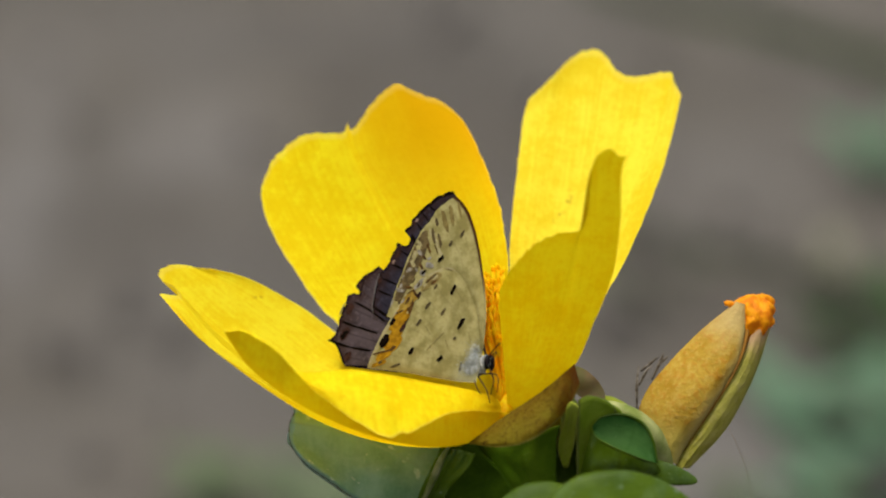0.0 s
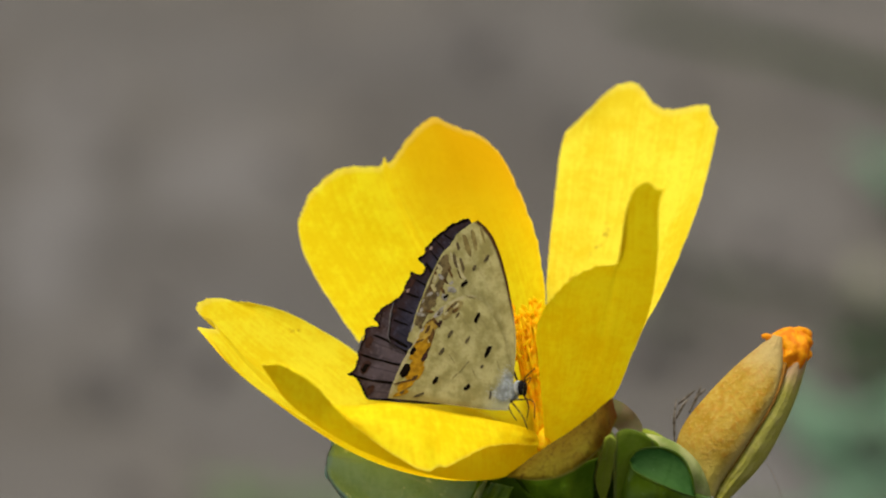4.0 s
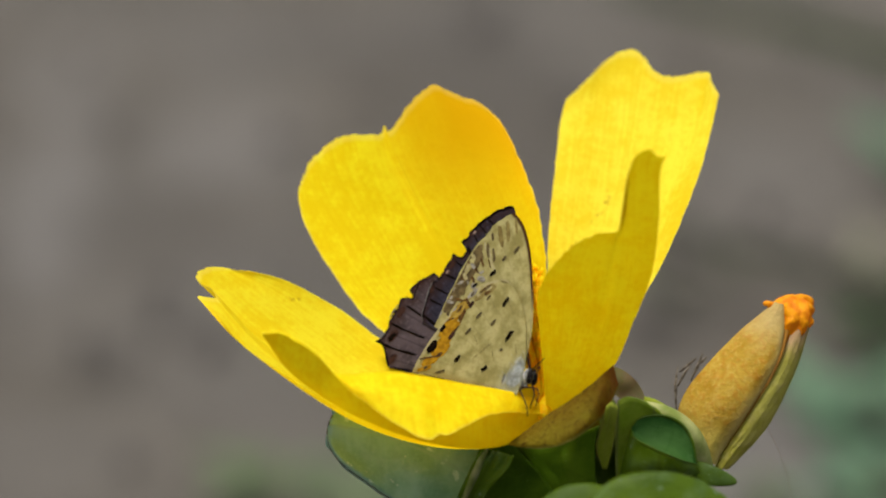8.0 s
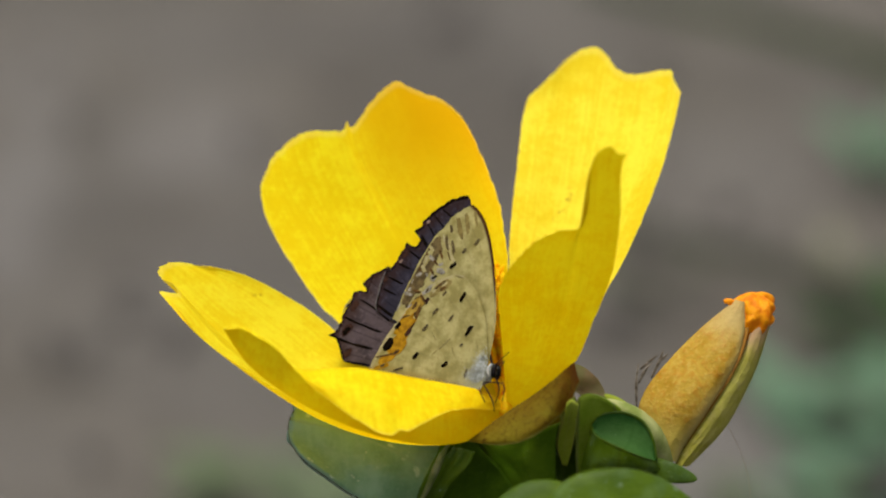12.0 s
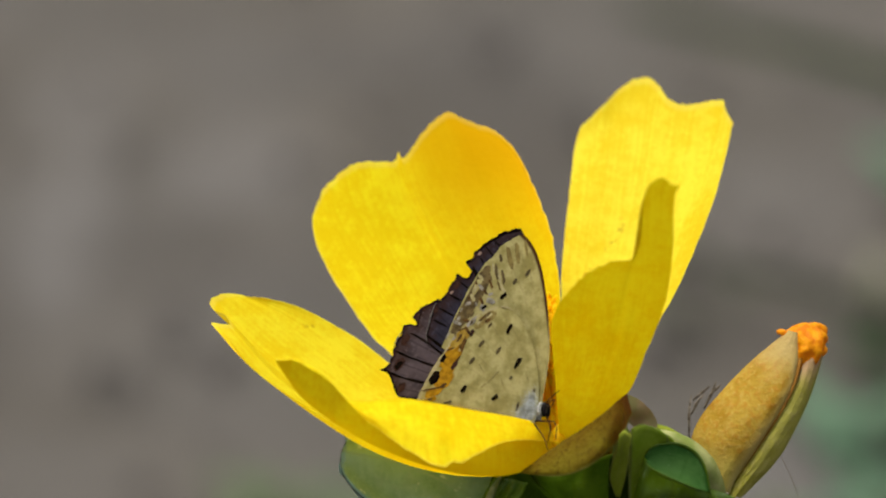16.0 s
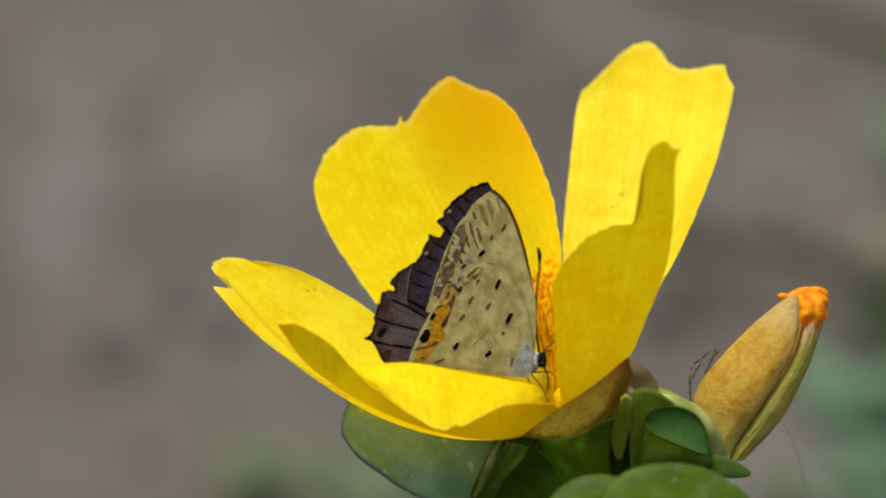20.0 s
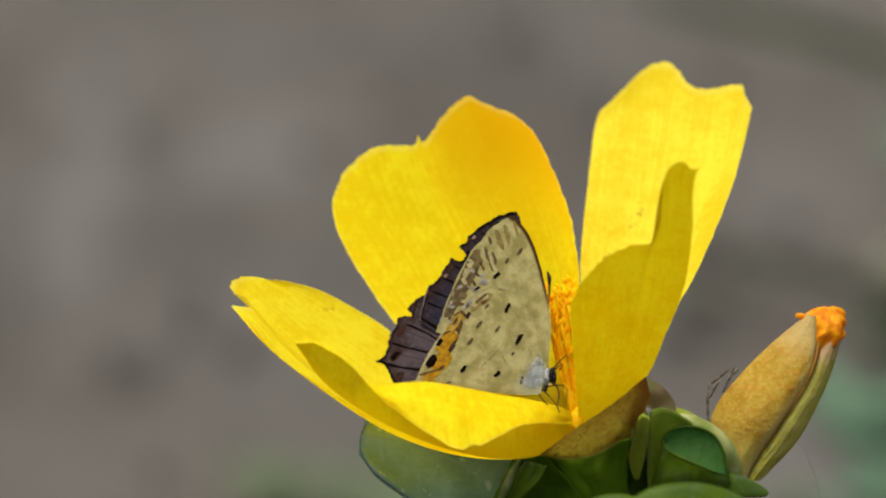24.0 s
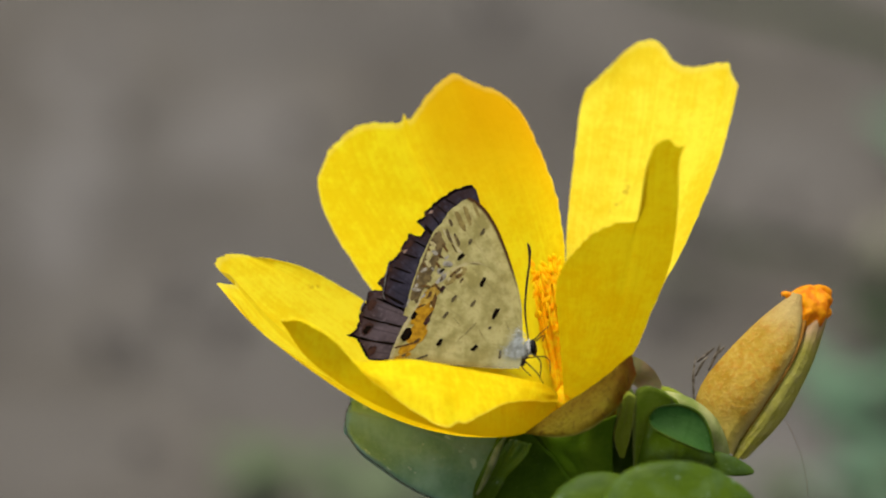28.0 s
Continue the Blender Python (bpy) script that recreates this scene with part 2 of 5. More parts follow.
def plain_material(name, a, b, scale, rough=0.6, share=0.0, relief=0.3, gloss=0.08, streaks=None):
    m, t = start(name)
    if streaks:
        uv = node(t, "TexCoord", 2)
        n = node(t, "TexNoise", 0, (), Vector=node(t, "Mapping", 0, (), Vector=uv, Scale=streaks), Scale=1.0, Detail=4.0)
        n = calc(t, 'ADD', calc(t, 'MULTIPLY', n, 0.55), calc(t, 'MULTIPLY', grain(t, scale, 4), 0.45))
    else:
        n = grain(t, scale, 4)
    colour = blend(t, step(t, n, 0.36, 0.64), a, b)
    nor = bump(t, n, relief, 0.0003)
    if share:
        finish(t, thin(t, colour, colour, share, rough, nor, gloss))
    else:
        finish(t, node(t, "BsdfPrincipled", 0, (), Base_Color=colour, Roughness=rough, Specular_IOR_Level=gloss, Normal=nor))
    return m


def sepal_material():
    """Ochre outer skin of a bud, greener towards its foot, with fine freckles."""
    m, t = start("ochre_sepal")
    uv, u, v = across(t)
    broad, fine = grain(t, 420, 4), grain(t, 2300, 4)
    colour = blend(t, step(t, broad, 0.35, 0.65), (0.27, 0.155, 0.010), (0.35, 0.225, 0.026))
    colour = blend(t, calc(t, 'MULTIPLY', step(t, fine, 0.46, 0.66), 0.5), colour, (0.33, 0.125, 0.008))
    colour = blend(t, calc(t, 'MULTIPLY', step(t, grain(t, 3400, 3), 0.54, 0.68), 0.3), colour, (0.42, 0.30, 0.07))
    colour = blend(t, step(t, calc(t, 'ADD', v, calc(t, 'MULTIPLY', broad, 0.25)), 0.42, 0.12), colour, (0.34, 0.28, 0.055))
    mealy = step(t, grain(t, 1700, 3, 0.7), 0.44, 0.66)
    colour = blend(t, calc(t, 'MULTIPLY', mealy, 0.35), colour, (0.42, 0.28, 0.06))
    colour = blend(t, calc(t, 'MULTIPLY', step(t, calc(t, 'ADD', v, calc(t, 'MULTIPLY', broad, 0.3)), 0.78, 1.12), 0.75), colour, (0.36, 0.27, 0.11))
    colour = blend(t, calc(t, 'MULTIPLY', step(t, calc(t, 'ADD', u, calc(t, 'MULTIPLY', broad, 0.2)), 0.86, 1.08), 0.6), colour, (0.34, 0.28, 0.10))
    finish(t, thin(t, colour, colour, 0.15, 0.7, bump(t, calc(t, 'ADD', calc(t, 'MULTIPLY', fine, 0.5), calc(t, 'MULTIPLY', grain(t, 1700, 3, 0.7), 0.5)), 0.7, 0.0003), 0.08))
    return m


def green_sepal_material():
    """Yellow-green side of a bud, mealy, flushed pink towards the tip."""
    m, t = start("yellow_green_sepal")
    uv, u, v = across(t)
    broad, mealy = grain(t, 500, 4), grain(t, 1500, 3, 0.7)
    colour = blend(t, step(t, broad, 0.35, 0.65), (0.220, 0.205, 0.018), (0.33, 0.30, 0.055))
    colour = blend(t, calc(t, 'MULTIPLY', step(t, mealy, 0.46, 0.66), 0.5), colour, (0.36, 0.31, 0.10))
    colour = blend(t, step(t, calc(t, 'ADD', v, calc(t, 'MULTIPLY', broad, 0.3)), 0.88, 1.18, 0.0, 0.8), colour, (0.36, 0.20, 0.13))
    colour = blend(t, step(t, u, 0.80, 0.98, 0.0, 0.6), colour, (0.20, 0.20, 0.018))
    finish(t, thin(t, colour, colour, 0.2, 0.6, bump(t, mealy, 0.6, 0.0003), 0.08))
    return m


def calyx_material():
    """Olive-gold skin with brown specks, reddish towards the far end, with a pale lower hem."""
    m, t = start("olive_gold_calyx")
    uv, u, v = across(t)
    broad, fine = grain(t, 500, 3), grain(t, 3000, 4)
    colour = blend(t, step(t, broad, 0.35, 0.65), (0.205, 0.162, 0.012), (0.160, 0.112, 0.008))
    colour = blend(t, step(t, calc(t, 'ADD', u, calc(t, 'MULTIPLY', calc(t, 'SUBTRACT', broad, 0.5), 0.5)), 0.50, 1.0, 0.0, 0.85), colour, (0.150, 0.040, 0.008))
    colour = blend(t, step(t, v, 0.45, 0.05, 0.0, 0.4), colour, (0.170, 0.075, 0.004))
    colour = blend(t, calc(t, 'MULTIPLY', step(t, fine, 0.52, 0.64), 0.45), colour, (0.070, 0.032, 0.004))
    colour = blend(t, calc(t, 'MULTIPLY', step(t, grain(t, 1400, 2), 0.64, 0.70), 0.7), colour, (0.050, 0.016, 0.004))
    colour = blend(t, step(t, calc(t, 'ADD', v, calc(t, 'MULTIPLY', broad, 0.1)), 0.90, 1.0, 0.0, 0.7), colour, (0.160, 0.165, 0.035))
    finish(t, thin(t, colour, colour, 0.5, 0.6, bump(t, fine, 0.5, 0.0003), 0.05))
    return m


def under_wing_material(name, hind):
    """Cream underside with faint veins and scattered darker scales; brown streaks between the veins of the forewing's outer part."""
    m, t = start(name)
    uv, u, v = across(t)
    fine, broad = grain(t, 4200, 3), grain(t, 900, 4, 0.6)
    colour = blend(t, step(t, broad, 0.35, 0.65), (0.170, 0.144, 0.046), (0.280, 0.246, 0.100))
    colour = blend(t, calc(t, 'MULTIPLY', step(t, fine, 0.50, 0.70), 0.35), colour, (0.150, 0.120, 0.042))
    count = 8.0 if hind else 9.0
    bent = calc(t, 'ADD', u, calc(t, 'MULTIPLY', calc(t, 'SUBTRACT', grain(t, 900, 2), 0.5), 0.05))
    cells = calc(t, 'FRACT', calc(t, 'MULTIPLY', bent, count))
    off = calc(t, 'ABSOLUTE', calc(t, 'SUBTRACT', cells, 0.5))
    vein = step(t, off, 0.42, 0.49)
    colour = blend(t, calc(t, 'MULTIPLY', vein, step(t, v, 0.3, 0.8, 0.04, 0.22)), colour, (0.110, 0.086, 0.034))
    if hind:
        colour = blend(t, calc(t, 'MULTIPLY', step(t, v, 0.965, 0.985), step(t, off, 0.48, 0.36, 0.1, 0.7)), colour, (0.26, 0.22, 0.12))
        colour = blend(t, calc(t, 'MULTIPLY', step(t, u, 0.90, 0.98), 0.5), colour, (0.17, 0.115, 0.02))
        colour = blend(t, calc(t, 'MULTIPLY', step(t, v, 0.30, 0.08), 0.5), colour, (0.24, 0.245, 0.16))
    else:
        colour = blend(t, calc(t, 'MULTIPLY', step(t, u, 0.040, 0.018), step(t, v, 0.30, 0.55)), colour, (0.040, 0.015, 0.004))
    finish(t, thin(t, colour, colour, 0.2, 0.8, bump(t, fine, 0.3, 0.0001), 0.04))
    return m


def upper_wing_material(name, body, dark, brown):
    """Dusky upper side, mottled, turning brown towards its margin, with scattered paler scales."""
    m, t = start(name)
    uv, u, v = across(t)
    fine, broad = grain(t, 3600, 3), grain(t, 900, 3)
    colour = blend(t, step(t, broad, 0.35, 0.65), body, tuple(c * 1.6 for c in body))
    cells = calc(t, 'FRACT', calc(t, 'MULTIPLY', u, 11.0))
    vein = step(t, calc(t, 'ABSOLUTE', calc(t, 'SUBTRACT', cells, 0.5)), 0.40, 0.48)
    colour = blend(t, calc(t, 'MULTIPLY', vein, 0.35), colour, dark)
    rim = step(t, calc(t, 'ADD', v, calc(t, 'MULTIPLY', calc(t, 'SUBTRACT', grain(t, 1500, 3), 0.5), 0.16)), 0.88, 0.98)
    colour = blend(t, calc(t, 'MULTIPLY', rim, 0.75), colour, brown)
    colour = blend(t, calc(t, 'MULTIPLY', step(t, v, 0.975, 0.99), 0.8), colour, dark)
    colour = blend(t, calc(t, 'MULTIPLY', step(t, fine, 0.56, 0.70), 0.45), colour, tuple(c * 2.6 for c in body))
    finish(t, thin(t, colour, colour, 0.05, 0.85, bump(t, fine, 0.3, 0.0001), 0.02))
    return m


def soil_material():
    """Dry grey-brown soil with paler and darker patches: place, half width, half depth, strength."""
    m, t = start("dry_grey_soil")
    where = node(t, "TexCoord", 3)
    x, y = node(t, "SeparateXYZ", 0, (), Vector=where), node(t, "SeparateXYZ", 1, (), Vector=where)
    big, mid, fine = grain(t, 9, 3), grain(t, 38, 4), grain(t, 420, 6, 0.7)
    colour = blend(t, step(t, mid, 0.38, 0.66), (0.075, 0.067, 0.055), (0.094, 0.084, 0.070))
    colour = blend(t, step(t, big, 0.40, 0.62, 0.0, 0.5), colour, (0.090, 0.085, 0.078))
    wander = calc(t, 'MULTIPLY', calc(t, 'SUBTRACT', grain(t, 90, 3), 0.5), 1.6)
    for tone, spots in (((0.135, 0.126, 0.117), ((-0.0585, 0.448, 0.0075, 0.036, 0.6), (-0.0335, 0.473, 0.013, 0.020, 0.5), (-0.060, 0.50, 0.010, 0.020, 0.4), (0.047, 0.452, 0.016, 0.022, 0.3), (-0.058, 0.352, 0.016, 0.018, 0.2), (0.043, 0.347, 0.022, 0.024, 0.55), (0.062, 0.336, 0.016, 0.018, 0.5))),
                        ((0.048, 0.043, 0.036), ((-0.043, 0.434, 0.014, 0.018, 0.35), (0.006, 0.482, 0.020, 0.045, 0.5), (-0.010, 0.425, 0.018, 0.030, 0.35), (0.030, 0.425, 0.016, 0.022, 0.3), (-0.068, 0.405, 0.008, 0.022, 0.4)))):
        for px, py, rx, ry, strength in spots:
            dx = calc(t, 'POWER', calc(t, 'ABSOLUTE', calc(t, 'DIVIDE', calc(t, 'SUBTRACT', x, px), rx)), 2.0)
            dy = calc(t, 'POWER', calc(t, 'ABSOLUTE', calc(t, 'DIVIDE', calc(t, 'SUBTRACT', y, py), ry)), 2.0)
            inside = step(t, calc(t, 'ADD', calc(t, 'ADD', dx, dy), wander), 1.6, 0.2)
            colour = blend(t, calc(t, 'MULTIPLY', inside, strength), colour, tone)
    colour = blend(t, calc(t, 'MULTIPLY', step(t, fine, 0.45, 0.62), 0.4), colour, (0.079, 0.070, 0.060))
    finish(t, node(t, "BsdfPrincipled", 0, (), Base_Color=colour, Roughness=0.95, Specular_IOR_Level=0.1, Normal=bump(t, fine, 0.6, 0.004)))
    return m


PETAL = petal_material()
PETAL_DEEPENED = petal_material("deepening_orange_petal", deepen=1.0)
# the same petal yellow with the shade of the outer sides painted in
PETAL_SHADED = petal_material("shaded_petal_outside", hem=0.0, dull=0.82)
PETAL_SCUFFED = petal_material("scuffed_yellow_petal", ((0.36, 0.60, 0.035, 0.05), (0.20, 0.50, 0.03, 0.02)), 0.35)
PETAL_STAINED = petal_material("stained_yellow_petal", ((0.22, 0.42, 0.05, 0.03), (0.10, 0.80, 0.03, 0.02)), 0.15)
LEAF = leaf_material("succulent_leaf", (0.026, 0.050, 0.0006), (0.048, 0.080, 0.002), (0.040, 0.060, 0.004), 0.06, 0.06, 0.10)
LEAF_LIGHT = leaf_material("light_green_leaf", (0.140, 0.178, 0.010), (0.205, 0.235, 0.028), (0.16, 0.17, 0.03))
# pale blue in this green paints the sky's sheen on the leaf
LEAF_SKY_SHEEN = leaf_material("sky_sheen_leaf", (0.074, 0.186, 0.104), (0.150, 0.290, 0.205), (0.14, 0.25, 0.18), 0.7, 0.05, 0.45)
LEAF_SPOON = leaf_material("grey_green_leaf", (0.020, 0.064, 0.011), (0.046, 0.106, 0.024), (0.032, 0.084, 0.016), 0.03)
LEAF_MID = leaf_material("mid_green_leaf", (0.042, 0.086, 0.002), (0.070, 0.122, 0.005), (0.048, 0.092, 0.003))
LEAF_OLIVE = leaf_material("olive_green_sheath", (0.105, 0.160, 0.007), (0.155, 0.205, 0.022), (0.10, 0.12, 0.03))
RIM_DARK = plain_material("dark_leaf_rim", (0.030, 0.040, 0.022), (0.085, 0.095, 0.066), 1500, 0.8)
# leaf green darkened to paint in the shade beneath the flower
LEAF_SHADED = leaf_material("shaded_green_leaf", (0.020, 0.044, 0.001), (0.036, 0.068, 0.002), (0.024, 0.05, 0.0015))
STEM = plain_material("pale_green_stem", (0.09, 0.13, 0.012), (0.15, 0.18, 0.025), 600, 0.5, 0.0, 0.2, 0.12, (3, 8, 1))
FOOT = plain_material("whitish_green_foot", (0.11, 0.14, 0.024), (0.24, 0.25, 0.09), 420, 0.6, 0.0, 0.3, 0.1)
LEAF_EDGE = plain_material("dull_pale_leaf_edge", (0.060, 0.080, 0.018), (0.120, 0.130, 0.055), 900, 0.7)
SEPAL = sepal_material()
SEAM = plain_material("red_brown_seam", (0.11, 0.050, 0.006), (0.19, 0.085, 0.010), 1200, 0.7)
SEPAL_GREEN = green_sepal_material()
CALYX = calyx_material()
MEMBRANE = plain_material("dry_pinkish_membrane", (0.150, 0.140, 0.060), (0.220, 0.150, 0.090), 500, 0.6, 0.7, 0.2, 0.05)
ORANGE = plain_material("orange_crumpled_petal", (0.62, 0.17, 0.002), (0.78, 0.31, 0.004), 1800, 0.5, 0.3, 0.8, 0.1)
STAMEN = plain_material("orange_stamen", (0.97, 0.58, 0.0), (0.98, 0.80, 0.010), 2000, 0.5, 0.72, 0.4, 0.1)
WITHERED = plain_material("withered_dark_scrap", (0.06, 0.045, 0.03), (0.14, 0.12, 0.09), 2500, 0.8)
UNDER_FORE = under_wing_material("forewing_underside", False)
UNDER_HIND = under_wing_material("hindwing_underside", True)
UPPER_FORE = upper_wing_material("forewing_upper_side", (0.014, 0.0125, 0.018), (0.003, 0.002, 0.002), (0.018, 0.009, 0.007))
UPPER_HIND = upper_wing_material("hindwing_upper_side", (0.032, 0.024, 0.026), (0.004, 0.002, 0.002), (0.024, 0.012, 0.009))
AMBER_SPOT = plain_material("amber_scales", (0.150, 0.090, 0.010), (0.225, 0.150, 0.024), 3000, 0.8)
STREAK = plain_material("brown_streak_scales", (0.040, 0.027, 0.010), (0.085, 0.060, 0.022), 2600, 0.8)
VEIN = plain_material("olive_vein_scales", (0.120, 0.096, 0.034), (0.165, 0.135, 0.048), 2600, 0.8)
BLOTCH = plain_material("dark_rust_scales", (0.010, 0.004, 0.003), (0.026, 0.010, 0.006), 3000, 0.8)
PINK_SPOT = plain_material("pale_pink_scales", (0.11, 0.07, 0.055), (0.17, 0.11, 0.085), 3000, 0.8)
SPOT = plain_material("black_wing_spot", (0.002, 0.0015, 0.001), (0.005, 0.003, 0.002), 3000, 0.9, 0.0, 0.3, 0.0)
RUST_SPOT = plain_material("rust_brown_scales", (0.026, 0.013, 0.004), (0.070, 0.034, 0.007), 3000, 0.8)
ORANGE_SPOT = plain_material("orange_scales", (0.148, 0.070, 0.001), (0.230, 0.120, 0.003), 3000, 0.8)
TAN_SPOT = plain_material("tan_scales", (0.098, 0.070, 0.020), (0.150, 0.114, 0.034), 2600, 0.8)
PALE_SPOT = plain_material("cream_scales", (0.190, 0.160, 0.070), (0.255, 0.222, 0.110), 2600, 0.8)
GREY_SPOT = plain_material("pale_grey_scales", (0.105, 0.092, 0.066), (0.190, 0.172, 0.138), 3000, 0.8)
FAINT_SPOT = plain_material("brown_wing_spot", (0.030, 0.022, 0.009), (0.058, 0.042, 0.016), 3000, 0.7)
FRINGE = plain_material("grey_fringe", (0.07, 0.06, 0.055), (0.13, 0.12, 0.11), 4200, 0.9)
HAIR = plain_material("blue_white_hair", (0.22, 0.23, 0.205), (0.40, 0.42, 0.40), 2600, 0.9, 0.3, 0.3, 0.1)
FUR = plain_material("pale_grey_fur", (0.15, 0.15, 0.12), (0.34, 0.35, 0.33), 4200, 0.9, 0.0, 1.0, 0.1)
BLACK_EYE = plain_material("glossy_black_eye", (0.003, 0.0025, 0.002), (0.006, 0.004, 0.004), 3000, 0.35, 0.0, 0.0, 0.06)
WHITE_RIM = plain_material("white_eye_scales", (0.40, 0.39, 0.35), (0.50, 0.49, 0.45), 3000, 0.8)
LEG = plain_material("dark_leg", (0.016, 0.007, 0.003), (0.045, 0.020, 0.006), 3000, 0.5)
SOIL = soil_material()
WEED = plain_material("weed_leaf", (0.018, 0.048, 0.012), (0.035, 0.070, 0.020), 300, 0.6, 0.2)
WEED_BLUE = plain_material("blue_green_weed_leaf", (0.074, 0.130, 0.078), (0.106, 0.172, 0.104), 300, 0.6, 0.2)
DRY_GRASS = plain_material("olive_grass", (0.040, 0.058, 0.026), (0.056, 0.074, 0.034), 300, 0.7, 0.15)
WEED_PALE = plain_material("pale_dry_seed_head", (0.17, 0.17, 0.12), (0.25, 0.24, 0.17), 300, 0.8, 0.2)
WEED_GREEN = plain_material("soft_green_weed_leaf", (0.080, 0.105, 0.056), (0.110, 0.135, 0.072), 300, 0.6, 0.3)
WEED_OLIVE = plain_material("dull_olive_grass", (0.056, 0.062, 0.040), (0.068, 0.074, 0.050), 300, 0.7, 0.15)
PEBBLE = plain_material("grey_pebble", (0.078, 0.070, 0.062), (0.115, 0.103, 0.092), 200, 0.9)


# ---- the ground: one sheet to the horizon, lumpy where the camera looks ----
def ground_sheet():
    rim = [-400, -60, -8, -2, -0.8]
    xs = rim + list(np.linspace(-0.4, 0.4, 61)) + [-r for r in rim[::-1]]
    ys = rim + list(np.linspace(-0.2, 1.1, 91)) + [1.6, 3, 9, 60, 900]
    rows = []
    for y in ys:
        row = []
        for x in xs:
            near = max(0.0, 1 - max(abs(x) / 0.6, abs(y - 0.4) / 1.1))
            lump = 5.0 * noise.noise(Vector((x * 22, y * 22, 1))) + 2.5 * noise.noise(Vector((x * 70, y * 70, 4)))
            row.append((x * 1000, y * 1000, near * lump - 4.0 * near))
        rows.append(row)
    bm = skin(rows)
    for v in bm.verts:
        v.co *= MM
    me = bpy.data.meshes.new("ground")
    bm.to_mesh(me)
    bm.free()
    me.materials.append(SOIL)
    for p in me.polygons:
        p.use_smooth = True
    return tagged(new("ground", me), "dry bare grey-brown soil with low lumps", "ground", "", "structure")


ground_sheet()


# ---- the flowering plant ----
plant = thing("flowering_plant", (0.012, 0.012, -0.003), "low succulent plant with one open yellow flower and a bud", "plant")
part("stem", tube([(12, 12, -4), (10.5, 11, 60), (9.5, 9, 115), (10.28, -3.94, 152.25)], [2.4, 2.1, 1.8, 1.5], n=12, steps=14), STEM, plant, "pale green fleshy stem")
part("pedicel", tube([(10.28, -4.20, 152.30), (10.54, -6.00, 156.60), (10.81, -7.20, 160.02), (10.76, -8.20, 161.79)], [0.75, 0.5, 0.45, 0.6], n=12), STEM, plant, "pale green flower stalk")
cup = part("receptacle", tube([(10.85, -3.88, 157.72), (9.82, -4.37, 159.19), (8.48, -4.11, 159.83), (6.94, -3.98, 160.15)], [0.5, 1.0, 1.2, 0.7], n=16, steps=12), CALYX, plant, "green-brown base of the flower")

part("petal", blade([(6.21, -2.20, 159.21), (0.62, 0.83, 160.30), (-4.84, 4.23, 162.32), (-7.75, 6.66, 165.12), (-9.89, 9.16, 168.12), (-10.26, 10.73, 169.86)],
                    [(6.67, -2.20, 159.21), (6.87, -0.07, 163.41), (6.85, 2.77, 167.25), (6.30, 5.77, 170.39), (5.50, 8.16, 172.05), (4.58, 10.10, 173.64), (3.69, 11.42, 174.77)],
                    [(-10.26, 10.73, 169.86), (-9.41, 11.85, 171.58), (-7.64, 12.80, 172.86), (-6.07, 12.91, 173.11), (-4.61, 12.92, 173.15), (-4.37, 13.19, 173.81), (-4.02, 13.02, 173.41), (-2.84, 13.60, 174.83),
                     (-1.81, 13.95, 175.71), (-0.79, 13.83, 176.47), (0.31, 13.26, 176.13), (2.39, 12.22, 175.69), (3.69, 11.42, 174.77)],
                    nu=90, nv=36, belly=-2.2, ragged=0.14, ripple=0.2, seed=1, fold=0.25, even=True), PETAL_DEEPENED, cup, "broad notched yellow petal")
part("petal", blade([(6.70, -2.75, 159.45), (7.04, 0.94, 162.98), (6.94, 5.27, 166.23), (7.13, 8.39, 168.34), (7.61, 12.47, 170.96), (7.97, 15.54, 172.96), (8.42, 16.80, 174.22)],
                    [(6.98, -4.12, 159.79), (10.20, -3.26, 161.93), (13.44, 1.29, 165.73), (14.73, 3.39, 167.17), (16.03, 5.72, 169.20), (17.48, 8.98, 171.68), (18.39, 12.05, 173.65), (19.01, 14.30, 175.49)],
                    [(8.42, 16.80, 174.22), (10.18, 18.08, 175.52), (11.08, 19.08, 176.13), (12.11, 19.35, 176.79), (13.11, 19.44, 177.01), (13.78, 19.31, 176.68), (14.64, 18.22, 175.85), (15.43, 18.07, 175.48),
                     (16.12, 17.41, 175.73), (17.92, 16.86, 176.23), (18.44, 16.17, 176.40), (18.57, 15.28, 176.05), (19.01, 14.30, 175.49)],
                    nu=80, nv=48, belly=-1.6, ragged=0.14, ripple=0.08, seed=2, fold=0.12, even=True), PETAL_SCUFFED, cup, "tall bright yellow petal with a notched tip")
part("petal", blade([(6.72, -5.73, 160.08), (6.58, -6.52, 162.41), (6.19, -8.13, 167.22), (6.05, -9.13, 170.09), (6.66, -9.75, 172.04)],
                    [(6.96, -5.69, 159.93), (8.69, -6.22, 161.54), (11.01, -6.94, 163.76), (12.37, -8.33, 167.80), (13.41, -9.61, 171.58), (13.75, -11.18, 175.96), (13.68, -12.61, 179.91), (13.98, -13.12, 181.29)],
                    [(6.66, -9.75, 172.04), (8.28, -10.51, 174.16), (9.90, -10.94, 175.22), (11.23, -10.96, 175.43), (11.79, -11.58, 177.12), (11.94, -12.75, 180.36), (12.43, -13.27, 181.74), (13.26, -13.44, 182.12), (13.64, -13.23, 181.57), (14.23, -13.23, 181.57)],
                    nu=90, nv=34, belly=0.0, ragged=0.15, ripple=0.1, seed=3, power=1.3, even=True), PETAL_SHADED, cup, "yellow petal seen from its shaded outer side")
